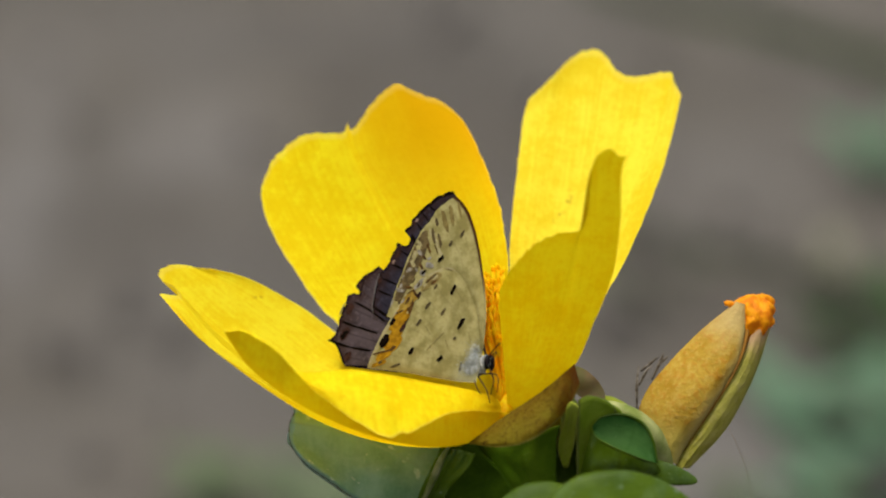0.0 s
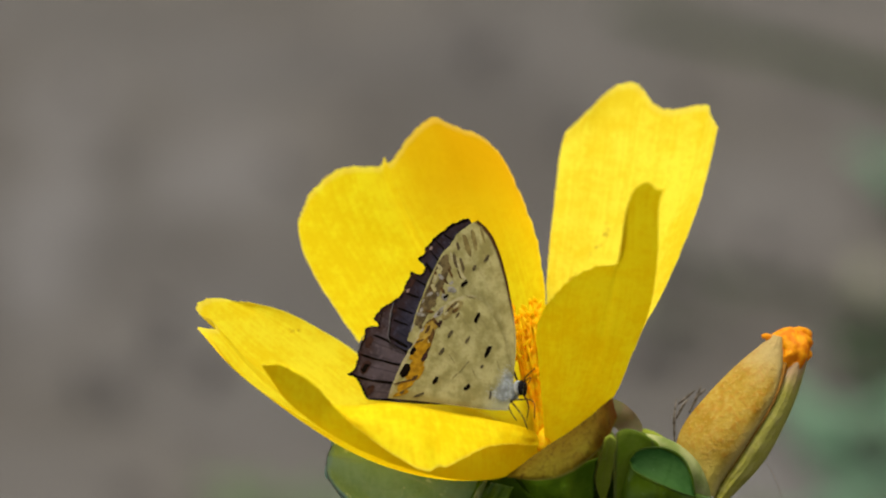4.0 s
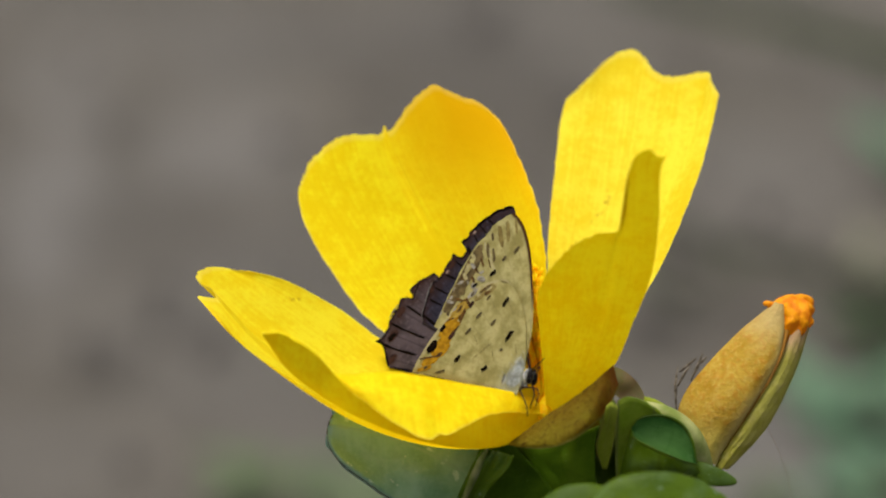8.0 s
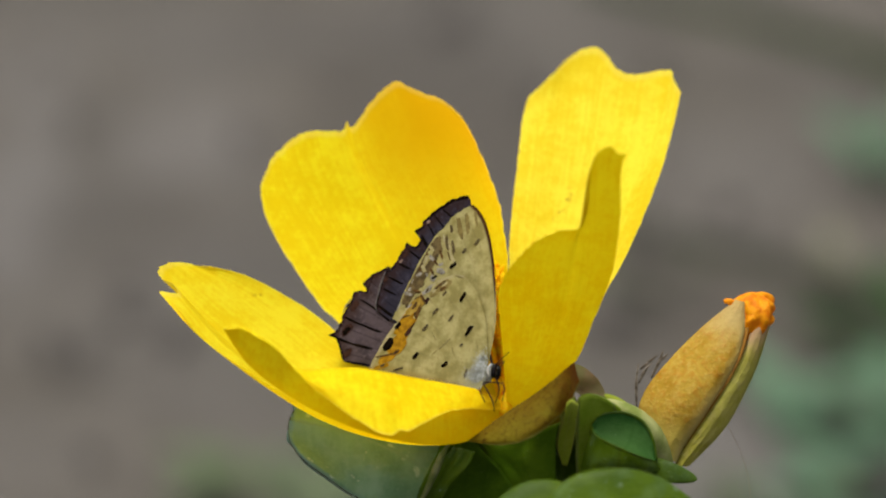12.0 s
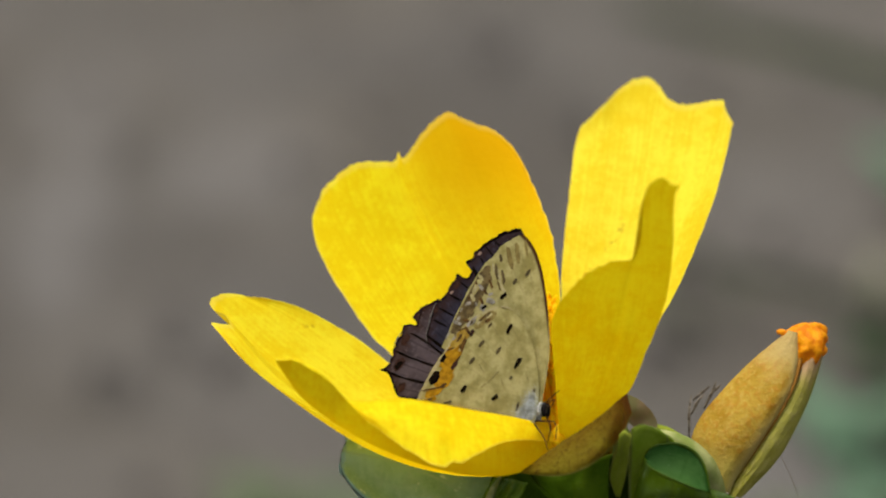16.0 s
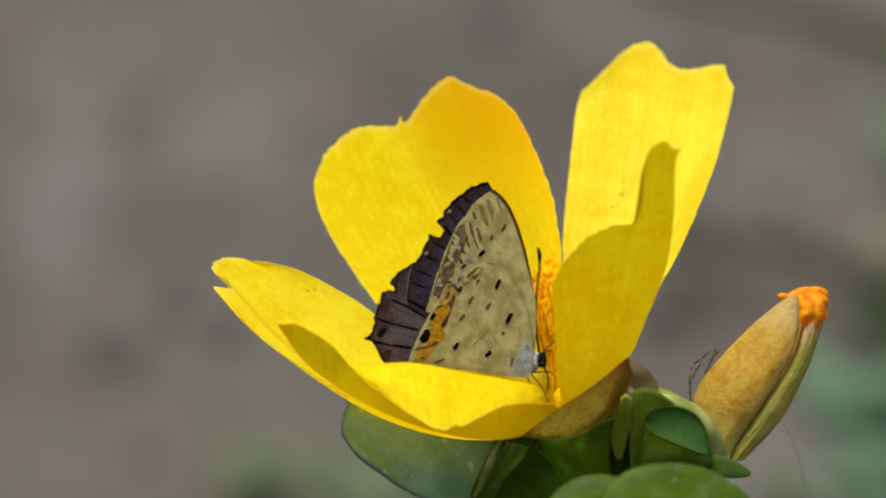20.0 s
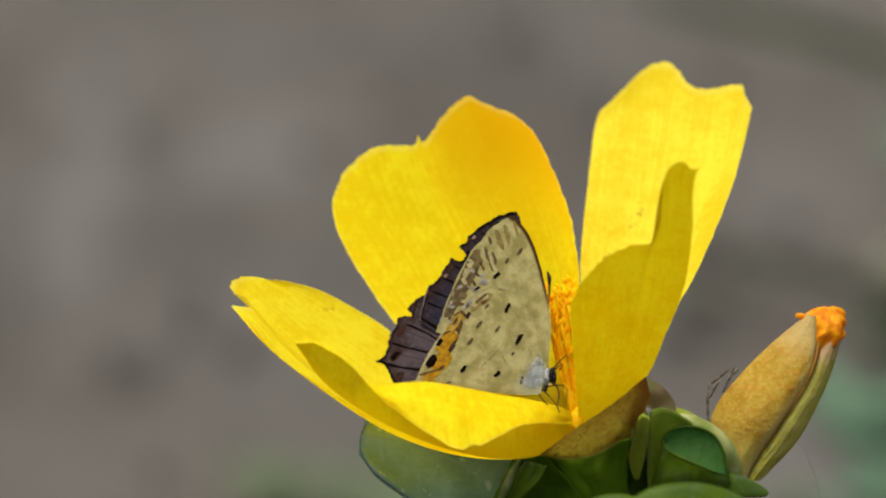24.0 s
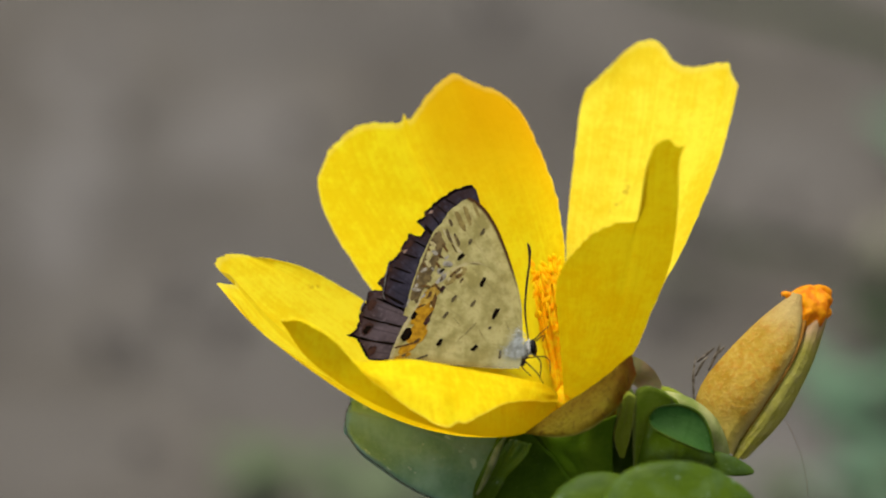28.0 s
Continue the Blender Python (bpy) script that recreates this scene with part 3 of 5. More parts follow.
part("petal", blade([(6.19, -3.21, 159.39), (2.55, -0.22, 160.11), (-0.93, 1.74, 160.96), (-4.51, 3.02, 161.98), (-6.58, 3.57, 163.35), (-8.55, 3.44, 164.63), (-11.24, 2.84, 166.35), (-13.53, 2.16, 167.34)],
                    [(6.44, -4.33, 159.29), (4.61, -7.76, 158.80), (1.74, -9.72, 159.30), (-1.66, -11.35, 160.60), (-5.04, -11.37, 161.89), (-8.24, -10.73, 163.46), (-10.72, -9.25, 164.46), (-13.66, -6.66, 165.53), (-15.88, -3.41, 166.89)],
                    [(-13.53, 2.16, 167.34), (-14.83, 1.89, 167.74), (-16.19, 1.26, 167.79), (-16.98, 0.60, 167.70), (-16.72, -0.05, 167.36), (-16.05, -0.45, 167.18), (-15.75, -0.95, 167.05), (-15.55, -1.45, 166.92), (-16.00, -1.62, 166.95), (-16.78, -1.80, 167.10), (-16.45, -2.45, 167.02), (-15.88, -3.41, 166.89)],
                    nu=110, nv=44, belly=2.6, ragged=0.16, ripple=0.3, seed=4, trough=-1.3), PETAL_STAINED, cup, "wide yellow petal with a torn tip, spread low")


def front_petal():
    """A cupped petal: its shaded outer side below, the lip rolled over towards the viewer."""
    foot = [(-12.19, -10.55, 167.91), (-10.48, -10.98, 165.53), (-8.04, -11.68, 163.78), (-5.03, -12.28, 162.29), (-1.65, -12.28, 160.97), (1.73, -11.56, 160.08), (4.48, -9.10, 159.48), (6.57, -5.70, 159.90)]
    rim = [(-12.19, -10.49, 168.05), (-10.70, -11.42, 168.44), (-8.82, -12.30, 167.60), (-7.17, -12.88, 166.14), (-3.52, -12.38, 166.05), (0.60, -10.34, 164.43), (5.36, -7.02, 161.97), (6.58, -5.35, 159.95)]
    lip = [(-12.17, -10.97, 168.21), (-10.72, -11.93, 168.50), (-8.65, -13.05, 167.59), (-6.59, -14.14, 165.71), (-3.68, -15.69, 163.99), (-0.71, -16.64, 162.99), (2.92, -12.82, 163.10), (6.53, -6.10, 160.24)]
    nu = 120
    a, b, c = spline(foot, nu), spline(rim, nu), spline(lip, nu)
    toward_eye = np.array((0.0, -0.93, 0.37))
    rows = []
    for j in range(13):
        s = j / 12
        rows.append([a[i] * (1 - s) + b[i] * s + toward_eye * 0.35 * math.sin(math.pi * s) * math.sin(math.pi * i / nu) for i in range(nu + 1)])
    for j in range(1, 15):
        s = j / 14
        row = []
        for i in range(nu + 1):
            q = b[i] * (1 - s) + c[i] * s + toward_eye * 0.6 * math.sin(math.pi * s) * math.sin(math.pi * i / nu) ** 2
            x = (i / nu - 0.525) / 0.016
            dent = math.exp(-x * x) * s + 0.5 * (1 / (1 + math.exp(-2.5 * x))) * math.exp(-max(0.0, x) / 9) * s
            q = q - toward_eye * 0.5 * dent + np.array((0, 0, 0.28)) * dent
            q = q + np.array((0, 0, 0.10)) * s * noise.noise(Vector((i * 0.22, 2, 4))) + np.array((0, 0, 0.05)) * s * noise.noise(Vector((i * 0.7, 5, 4)))
            q = q + toward_eye * 0.15 * noise.noise(Vector((i * 0.12, s * 3, 8)))
            row.append(q)
        rows.append(row)
    return skin(rows)


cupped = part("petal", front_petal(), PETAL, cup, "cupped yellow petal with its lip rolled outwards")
# the underside below the lip takes the yellow with painted shade
cupped.data.materials.append(PETAL_SHADED)
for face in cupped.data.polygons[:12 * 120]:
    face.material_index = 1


def calyx():
    upper = [(4.13, -9.60, 159.58), (6.46, -9.85, 161.63), (8.59, -10.25, 163.33), (10.38, -10.61, 165.08), (11.11, -8.55, 164.86)]
    lower = [(4.13, -9.65, 159.47), (6.45, -11.56, 160.08), (8.57, -12.22, 161.11), (10.48, -10.68, 162.24), (11.52, -8.17, 163.13)]
    a, b = spline(upper, 24), spline(lower, 24)
    rows = []
    for j in range(11):
        s = j / 10
        rows.append([a[i] * (1 - s) + b[i] * s + np.array((0.1, -0.9, -0.1)) * (0.8 * math.sin(math.pi * s) * math.sin(math.pi * i / 24) ** 0.7 + 0.12 * noise.noise(Vector((i * 0.5, s * 5, 2)))) for i in range(25)])
    return skin(rows)


part("style", tube([(6.81, -4.81, 160.76), (6.61, -5.62, 160.36), (6.41, -6.24, 159.88)], [0.35, 0.55, 0.4], n=10), STAMEN, cup, "orange foot of the stamens")
part("sepal", calyx(), CALYX, cup, "thin brown-green sepal under the petals")
part("sepal", blade([(11.11, -5.56, 161.58), (11.07, -5.13, 162.64), (11.30, -4.91, 163.18)], [(13.24, -5.14, 159.94), (13.35, -3.79, 160.61), (12.89, -3.46, 161.43)],
                    [(11.30, -4.91, 163.18), (12.09, -4.12, 162.46), (12.89, -3.46, 161.43)], nu=12, nv=10, belly=-0.8), MEMBRANE, cup, "dry pinkish membrane")


def stamens():
    rng = random.Random(5)
    foot, top = np.array((6.63, -4.61, 159.92)), np.array((5.50, 0.01, 167.34))
    across_way = np.array((1.0, 0, 0))
    for k in range(80):
        s = rng.random()
        end = foot + (top - foot) * (0.55 + 0.5 * s) + across_way * rng.uniform(-1.0, 1.0) + np.array((0, rng.uniform(-1.2, 1.6), 0))
        start_at = foot + across_way * rng.uniform(-0.35, 0.3) + np.array((0, rng.uniform(-0.3, 0.4), 0))
        mid = start_at * 0.5 + end * 0.5 + across_way * rng.uniform(-0.3, 0.5) + np.array((0, rng.uniform(-0.3, 0.3), 0))
        stalk = part("stamen", tube([start_at, mid, end], [0.20, 0.14, 0.10], n=6, steps=8), STAMEN, cup)
        tilt = np.array((rng.uniform(-0.3, 0.3), rng.uniform(-0.3, 0.3), 0.28))
        part("anther", tube([end - tilt, end, end + tilt], [0.06, 0.17, 0.06], n=7, steps=6), STAMEN, stalk)


stamens()


# ---- fleshy leaves ----
def leaf(path, side, width, thick, material, label="", foot=0.35, blunt=3.0, dish=0.0):
    """A thick spoon-shaped leaf along a path; side points along its breadth, foot is its breadth at the stalk."""
    steps, n = 30, 30
    fine = spline(path, 200)
    rows = []
    for j in range(steps + 1):
        s = 1 - (1 - j / steps) ** 1.8
        k = min(199, int(s * 200))
        q = fine[k] + (fine[k + 1] - fine[k]) * (s * 200 - k)
        d = fine[min(k + 4, 200)] - fine[max(k - 4, 0)]
        d = d / np.linalg.norm(d)
        breadth = np.array(side, float)
        breadth = breadth - d * (breadth @ d)
        breadth = breadth / np.linalg.norm(breadth)
        up = np.cross(breadth, d)
        rise = min(1.0, s / 0.5)
        w = (foot + (1 - foot) * rise * rise * (3 - 2 * rise)) * max(0.0, 1 - s ** blunt) ** 0.5
        w = max(0.02, w)
        row = []
        for i in range(n):
            a = 2 * math.pi * i / n
            x = math.cos(a)
            wob = 0.15 * noise.noise(Vector((q[0] * 0.35 + x, q[1] * 0.35, q[2] * 0.35)))
            edge = 1 + 0.03 * noise.noise(Vector((s * 9, x * 2, width)))
            row.append(q + breadth * x * w * width * edge + up * (thick * 0.5 * math.sin(a) * min(1.0, w + 0.2) + dish * x * x * w + wob * w))
        rows.append(row)
    return part("leaf", skin(rows, closed=True, ends=True), material, plant, label)


leaf([(14.07, -24.50, 157.41), (14.09, -23.22, 159.24), (14.25, -22.01, 160.91), (14.49, -20.82, 162.51)], (1, 0.03, -0.08), 5.7, 1.0, LEAF,
     "rounded glossy green leaf facing up", 0.7, 3.2, -0.3)
leaf([(9.04, -23.59, 156.99), (9.06, -21.86, 158.61), (9.15, -20.78, 159.94), (9.30, -19.72, 161.24)], (1, 0.05, 0.05), 4.1, 0.9, LEAF,
     "rounded green leaf half behind another", 0.7, 3.0, -0.2)
leaf([(10.86, -1.98, 157.09), (12.02, -1.62, 157.98), (13.76, -1.52, 158.23), (16.04, -2.93, 157.42)], (0.5, 0.3, 0.8), 1.2, 0.7, LEAF_LIGHT, "yellow-green leaf at the foot of the bud", 0.7)
leaf([(15.61, -9.36, 157.52), (17.27, -10.38, 157.65), (19.40, -10.58, 157.16)], (0.2, 0.5, 0.8), 0.95, 0.4, LEAF, "pointed dark leaf tip", 0.8, 1.4)
leaf([(5.68, -0.40, 152.99), (9.58, 0.11, 154.25), (13.44, -0.59, 155.20), (16.70, -1.50, 155.60)], (0.1, 0.2, 0.95), 2.6, 0.8, LEAF_SHADED, "leaf behind the stalk, its green darkened as shade", 0.9, 5.0)


def fleshy(left, right, top, material, label, thick=0.45, belly=0.5, seed=0, ragged=0.05):
    bm = blade(left, right, top, nu=22, nv=22, belly=belly, ripple=0.35 if ragged else 0.1, ragged=ragged, seed=seed, power=1.2)
    bmesh.ops.recalc_face_normals(bm, faces=bm.faces[:])
    bmesh.ops.solidify(bm, geom=bm.faces[:], thickness=thick)
    return part("leaf", bm, material, plant, label)


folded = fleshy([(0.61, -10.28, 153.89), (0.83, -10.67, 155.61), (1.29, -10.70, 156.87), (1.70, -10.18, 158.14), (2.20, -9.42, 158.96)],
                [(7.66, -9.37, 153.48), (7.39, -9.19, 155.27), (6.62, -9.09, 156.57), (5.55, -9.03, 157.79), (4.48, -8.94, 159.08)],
                [(2.20, -9.42, 158.96), (3.26, -9.01, 159.44), (4.48, -8.89, 159.22)], LEAF_SHADED, "folded leaf with a pale edge, its green darkened as shade", 0.4, -0.7, 3)
part("leaf_edge", tube([(2.71, -10.40, 159.56), (2.30, -11.20, 159.17), (1.92, -11.80, 158.49), (1.51, -12.10, 157.59), (1.13, -12.20, 156.73), (0.83, -12.20, 156.19)], [0.10, 0.24, 0.26, 0.20, 0.10], n=8, steps=16), LEAF_EDGE, folded, "pale turned-up edge")
fleshy([(0.76, -11.80, 154.84), (1.06, -11.80, 156.25), (1.55, -11.70, 157.37), (1.96, -11.40, 158.31), (2.37, -10.80, 158.91)],
       [(1.63, -11.50, 154.71), (2.57, -11.50, 156.66), (3.62, -11.20, 157.89), (4.26, -10.80, 158.54), (4.53, -10.40, 159.10)],
       [(2.37, -10.80, 158.91), (3.32, -10.40, 159.35), (4.53, -10.40, 159.10)], LEAF, "lighter turned side of the folded leaf", 0.2, -0.2, 8)
fleshy([(7.76, -8.60, 155.06), (7.45, -8.60, 155.64), (6.38, -8.40, 156.88), (4.78, -7.80, 158.86)], [(10.26, -9.00, 155.24), (9.92, -9.40, 157.59), (9.90, -9.80, 159.42), (10.25, -10.20, 161.17)],
       [(4.78, -7.80, 158.86), (6.74, -8.20, 159.54), (8.61, -9.40, 160.23), (10.25, -10.20, 161.17)], LEAF_MID, "smooth green leaf beside the flower stalk", 0.4, 0.3, 5)
fleshy([(10.38, -9.00, 157.58), (9.97, -9.50, 159.13), (10.09, -10.20, 160.68), (10.39, -11.00, 162.06), (10.63, -11.40, 163.14)],
       [(10.79, -9.00, 157.58), (11.10, -9.50, 159.13), (11.26, -10.20, 160.68), (11.26, -11.00, 162.06), (11.19, -11.40, 163.14)],
       [(10.63, -11.40, 163.14), (10.92, -11.60, 163.47), (11.19, -11.40, 163.14)], LEAF_LIGHT, "pale yellow-green ridge of the flower stalk", 0.25, -0.15, 6, 0.0)
# filler leaf added to close a gap, in the shade-darkened green
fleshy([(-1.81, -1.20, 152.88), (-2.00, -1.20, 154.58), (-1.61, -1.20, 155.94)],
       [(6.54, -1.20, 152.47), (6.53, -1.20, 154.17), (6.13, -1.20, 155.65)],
       [(-1.61, -1.20, 155.94), (0.52, -1.20, 156.62), (3.23, -1.20, 156.62), (6.13, -1.20, 155.65)], LEAF_SHADED, "added filler leaf under the petals, darkened as shade", 0.3, 0.2, 12)
fleshy([(11.43, -8.80, 155.91), (11.39, -9.20, 158.17), (11.39, -9.40, 160.74), (11.41, -9.40, 162.51)],
       [(17.05, -8.20, 155.64), (16.87, -8.20, 157.10), (16.55, -8.00, 158.26), (15.93, -7.80, 159.42)],
       [(11.41, -9.40, 162.51), (12.13, -9.20, 162.76), (13.13, -8.80, 162.21), (14.53, -8.20, 160.96), (15.93, -7.80, 159.42)], LEAF_OLIVE, "olive-green sheath round the foot of the bud", 0.3, -0.4, 7)
# leaf-green sheet added behind the slit, standing for the shade in it
fleshy([(9.28, -8.00, 155.13), (9.34, -8.00, 157.21), (9.46, -8.40, 159.39)],
       [(11.80, -8.00, 155.13), (11.77, -8.00, 157.22), (11.66, -8.40, 159.39)],
       [(9.46, -8.40, 159.39), (10.59, -8.50, 159.68), (11.66, -8.40, 159.39)], LEAF, "added dark filler for the shaded slit between stalk and sheath", 0.2, -0.9, 14, 0.0)
blue_leaf = fleshy([(2.41, -5.50, 151.96), (0.68, -6.00, 152.44), (-0.86, -6.40, 152.87), (-2.39, -6.80, 153.60), (-3.91, -7.00, 154.53), (-5.43, -7.00, 155.70), (-6.96, -6.80, 156.86), (-7.80, -6.20, 157.72)],
                   [(3.56, -3.00, 155.98), (0.67, -2.00, 158.48), (-1.65, -1.50, 159.60), (-3.96, -1.50, 159.94), (-6.25, -2.50, 159.86), (-7.19, -3.50, 159.63)],
                   [(-7.80, -6.20, 157.72), (-8.00, -5.60, 158.29), (-7.97, -5.00, 158.95), (-7.68, -4.20, 159.39), (-7.19, -3.50, 159.63)], LEAF_SKY_SHEEN, "broad green leaf with painted bluish sky sheen and a thin dark rim", 0.5, 0.5, 9)
rim_path = spline([(2.41, -5.70, 151.96), (0.68, -6.20, 152.44), (-0.86, -6.60, 152.88), (-2.38, -7.00, 153.61), (-3.91, -7.20, 154.54), (-5.43, -7.20, 155.71), (-6.99, -7.00, 156.87), (-7.84, -6.40, 157.77), (-8.04, -5.80, 158.38), (-8.01, -5.20, 159.03), (-7.71, -4.40, 159.43)], 60)
part("leaf_rim", tube([q + np.array((0.0, 0.0, 0.10)) * noise.noise(Vector((k * 0.9, 3, 1))) for k, q in enumerate(rim_path)], [0.035 + 0.04 * noise.noise(Vector((k * 0.8, 1, 2))) for k in range(61)], n=7, steps=120), RIM_DARK, blue_leaf, "thin dark uneven rim")


# short stalks that tie the leaves and the bud to the stem
for path in ([(9.5, 9, 104), (13, -2, 108), (14.07, -24.50, 157.41)], [(9.5, 9, 102), (7, -2, 106), (9.04, -23.59, 156.99)], [(10.28, -4.08, 151.89), (8.00, -2.12, 151.42), (5.89, 0.16, 151.71)],
             [(10.36, -4.37, 151.17), (6.75, -7.46, 151.54), (4.04, -9.90, 153.51)], [(10.36, -4.30, 151.35), (9.85, -6.26, 151.83), (9.27, -7.54, 152.67)], [(10.36, -4.04, 152.00), (10.60, -5.20, 156.00), (10.80, -6.60, 160.00)],
             [(10.47, -4.04, 152.00), (12.47, -7.36, 154.44), (13.85, -11.18, 157.01)]):
    part("leaf_stalk", tube(path, [0.75, 0.6, 0.55], n=9, steps=10), STEM, plant, "short green leaf stalk")
part("bud_stalk", tube([(10.36, -4.04, 152.00), (13.34, -4.56, 153.38), (16.34, -5.62, 156.09)], [0.7, 0.7, 1.0], n=10, steps=10), STEM, plant, "short green stalk of the bud")


def spoon_leaf():
    """A small hollow leaf: the green outer wall in front, a bluish hollow behind its rim."""
    front = [(12.31, -9.60, 160.70), (12.58, -11.00, 160.53), (13.82, -12.20, 160.32), (15.41, -12.20, 159.59), (16.61, -10.80, 158.59)]
    back = [(12.31, -9.40, 160.61), (12.92, -9.00, 161.14), (14.37, -8.80, 161.26), (15.70, -8.90, 160.68), (16.41, -9.40, 159.66), (16.70, -10.40, 158.50)]
    foot = [(11.36, -10.00, 156.69), (12.38, -11.20, 157.15), (14.06, -11.80, 157.67), (15.76, -11.60, 157.96), (16.93, -10.60, 157.88)]
    n = 30
    a, b, c = spline(front, n), spline(back, n), spline(foot, n)
    out, sink = np.array((0.0, -0.9, 0.0)), np.array((0.0, 0.5, -0.9))
    wall = [[c[i] * (1 - s) + a[i] * s + out * 0.7 * math.sin(math.pi * s * 0.8) * math.sin(math.pi * i / n) + out * 0.12 * noise.noise(Vector((i * 0.3, s * 3, 1))) for i in range(n + 1)] for s in (j / 10 for j in range(11))]
    hollow = [[a[i] * (1 - s) + b[i] * s + sink * (1.5 * math.sin(math.pi * s) * math.sin(math.pi * (0.08 + 0.84 * i / n)) + 0.08 * noise.noise(Vector((i * 0.35, s * 4, 2)))) for i in range(n + 1)] for s in (j / 12 for j in range(13))]
    ob = part("leaf", skin(wall), LEAF, plant, "small spoon-shaped green leaf")
    part("leaf_hollow", skin(hollow), LEAF_SPOON, ob, "bluish-green hollow of the leaf")
    part("leaf_rim", tube(front, [0.03, 0.08, 0.06, 0.04, 0.03], n=7, steps=20), LEAF, ob, "green rim")
    part("leaf_rim", tube(back, [0.03, 0.08, 0.12, 0.10, 0.05], n=7, steps=20), LEAF, ob, "green rim")


spoon_leaf()


# ---- the bud ----
def bud_parts():
    axis = [(16.15, -5.59, 156.16), (17.49, -5.02, 157.59), (19.03, -4.08, 159.90), (20.95, -2.86, 162.92), (23.06, -1.71, 165.77)]
    core = part("bud", tube(axis, [1.1, 1.6, 1.85, 1.6, 0.9], n=20, steps=16), SEPAL_GREEN, plant, "closed ochre flower bud")

    def shell(lefts, rights, swell, seed, nu=20, nv=26):
        a, b = spline(lefts, nv), spline(rights, nv)
        rows = []
        for j in range(nv + 1):
            row = []
            for i in range(nu + 1):
                u = i / nu
                q = a[j] * (1 - u) + b[j] * u
                q = q + np.array((0.05, -0.95, 0.3)) * (swell * math.sin(math.pi * u) ** 0.6 * (0.35 + 0.65 * math.sin(math.pi * min(1, 0.2 + j / nv * 0.75))))
                q = q + np.array((0, -1, 0)) * 0.12 * noise.noise(Vector((u * 6, j * 0.3, seed)))
                row.append(q)
            rows.append(row)
        return skin(rows)

    part("sepal", shell([(15.80, -5.20, 157.67), (15.57, -4.51, 159.37), (16.29, -3.91, 161.12), (17.98, -3.15, 163.00), (19.90, -2.43, 164.78), (21.43, -1.96, 165.95), (22.23, -1.81, 166.60)],
                        [(18.21, -6.69, 156.65), (18.66, -6.47, 157.73), (20.39, -5.89, 160.23), (21.92, -5.07, 162.53), (22.62, -4.07, 164.19), (22.89, -2.76, 165.58), (22.83, -2.06, 166.50)], 1.3, 2),
         SEPAL, core, "ochre sepal with orange freckles")
    part("sepal", shell([(18.06, -6.56, 156.43), (18.66, -6.34, 157.51), (20.33, -5.73, 160.08), (21.77, -4.94, 162.31), (22.71, -4.00, 163.83), (23.35, -2.94, 165.12)],
                        [(19.09, -6.04, 156.11), (20.01, -5.70, 156.97), (21.54, -5.07, 158.53), (22.61, -4.38, 160.24), (23.73, -3.37, 162.47), (24.62, -2.21, 165.06)], 0.8, 6),
         SEPAL_GREEN, core, "yellow-green sepal")
    part("seam", tube([(18.65, -6.71, 157.67), (20.34, -6.10, 160.24), (21.87, -5.28, 162.54), (22.65, -4.33, 164.09), (22.95, -3.28, 165.09)], [0.02, 0.04, 0.06, 0.09, 0.14], n=7, steps=16), SEAM, core, "reddish seam between the sepals")
    rows = []
    for j in range(21):
        k = j / 20
        c = np.array((23.12, -2.73, 164.03)) * (1 - k) + np.array((23.61, -1.57, 166.91)) * k
        wide = 0.25 + 1.15 * math.sin(math.pi * min(1.0, k * 0.92)) ** 0.7 if k < 0.6 else 1.40 * max(0.06, 1 - ((k - 0.6) / 0.4) ** 3) ** 0.6
        ring = []
        for i in range(48):
            a = 2 * math.pi * i / 48
            crush = 1 + 0.10 * math.sin(a * 8 + k * 5) + 0.22 * noise.noise(Vector((math.cos(a) * 1.8, math.sin(a) * 1.8, k * 2.2))) + 0.12 * noise.noise(Vector((math.cos(a) * 5, math.sin(a) * 5, k * 6)))
            ring.append(c + np.array((math.cos(a) * wide, math.sin(a) * wide * 0.8, 0.35 * noise.noise(Vector((math.cos(a) * 2.5, math.sin(a) * 2.5, 7 + k * 3))))) * crush)
        rows.append(ring)
    part("petal_tip", skin(rows, closed=True, ends=True), ORANGE, core, "crumpled orange petals at the tip")
    part("petal_tip", tube([(22.39, -1.89, 165.84), (21.77, -1.86, 166.45), (21.42, -1.88, 166.42)], [0.25, 0.3, 0.15], n=7), ORANGE, core)
    part("collar", tube([(12.31, -6.40, 161.00), (13.89, -6.80, 160.81), (15.26, -7.20, 160.15), (16.34, -7.30, 158.91), (17.07, -7.00, 157.19), (17.32, -7.00, 156.02)], [0.25, 0.50, 0.75, 0.90, 0.85, 0.70], n=14, steps=24), FOOT, core, "pale whitish-green foot of the bud")
    for path in ([(15.52, -4.68, 159.74), (15.47, -4.31, 161.46), (15.63, -3.63, 162.62)], [(15.63, -4.04, 161.34), (16.12, -3.86, 162.31), (16.51, -3.54, 162.59)],
                 [(16.52, -3.71, 161.62), (17.01, -3.49, 162.69), (17.32, -3.11, 163.36)], [(17.02, -3.40, 162.65), (17.60, -3.11, 163.11)], [(15.75, -3.68, 162.23), (16.90, -3.23, 163.08)]):
        part("withered_scrap", tube(path, [0.06, 0.11, 0.04], n=7, steps=9), WITHERED, core, "dark withered scrap")


bud_parts()
part("thread", tube([(21.52, -4.51, 158.83), (22.43, -4.70, 157.03), (23.11, -4.97, 155.04), (23.41, -5.23, 153.05)], [0.012, 0.012, 0.012], n=5, steps=14), MEMBRANE, plant, "fine dry thread")


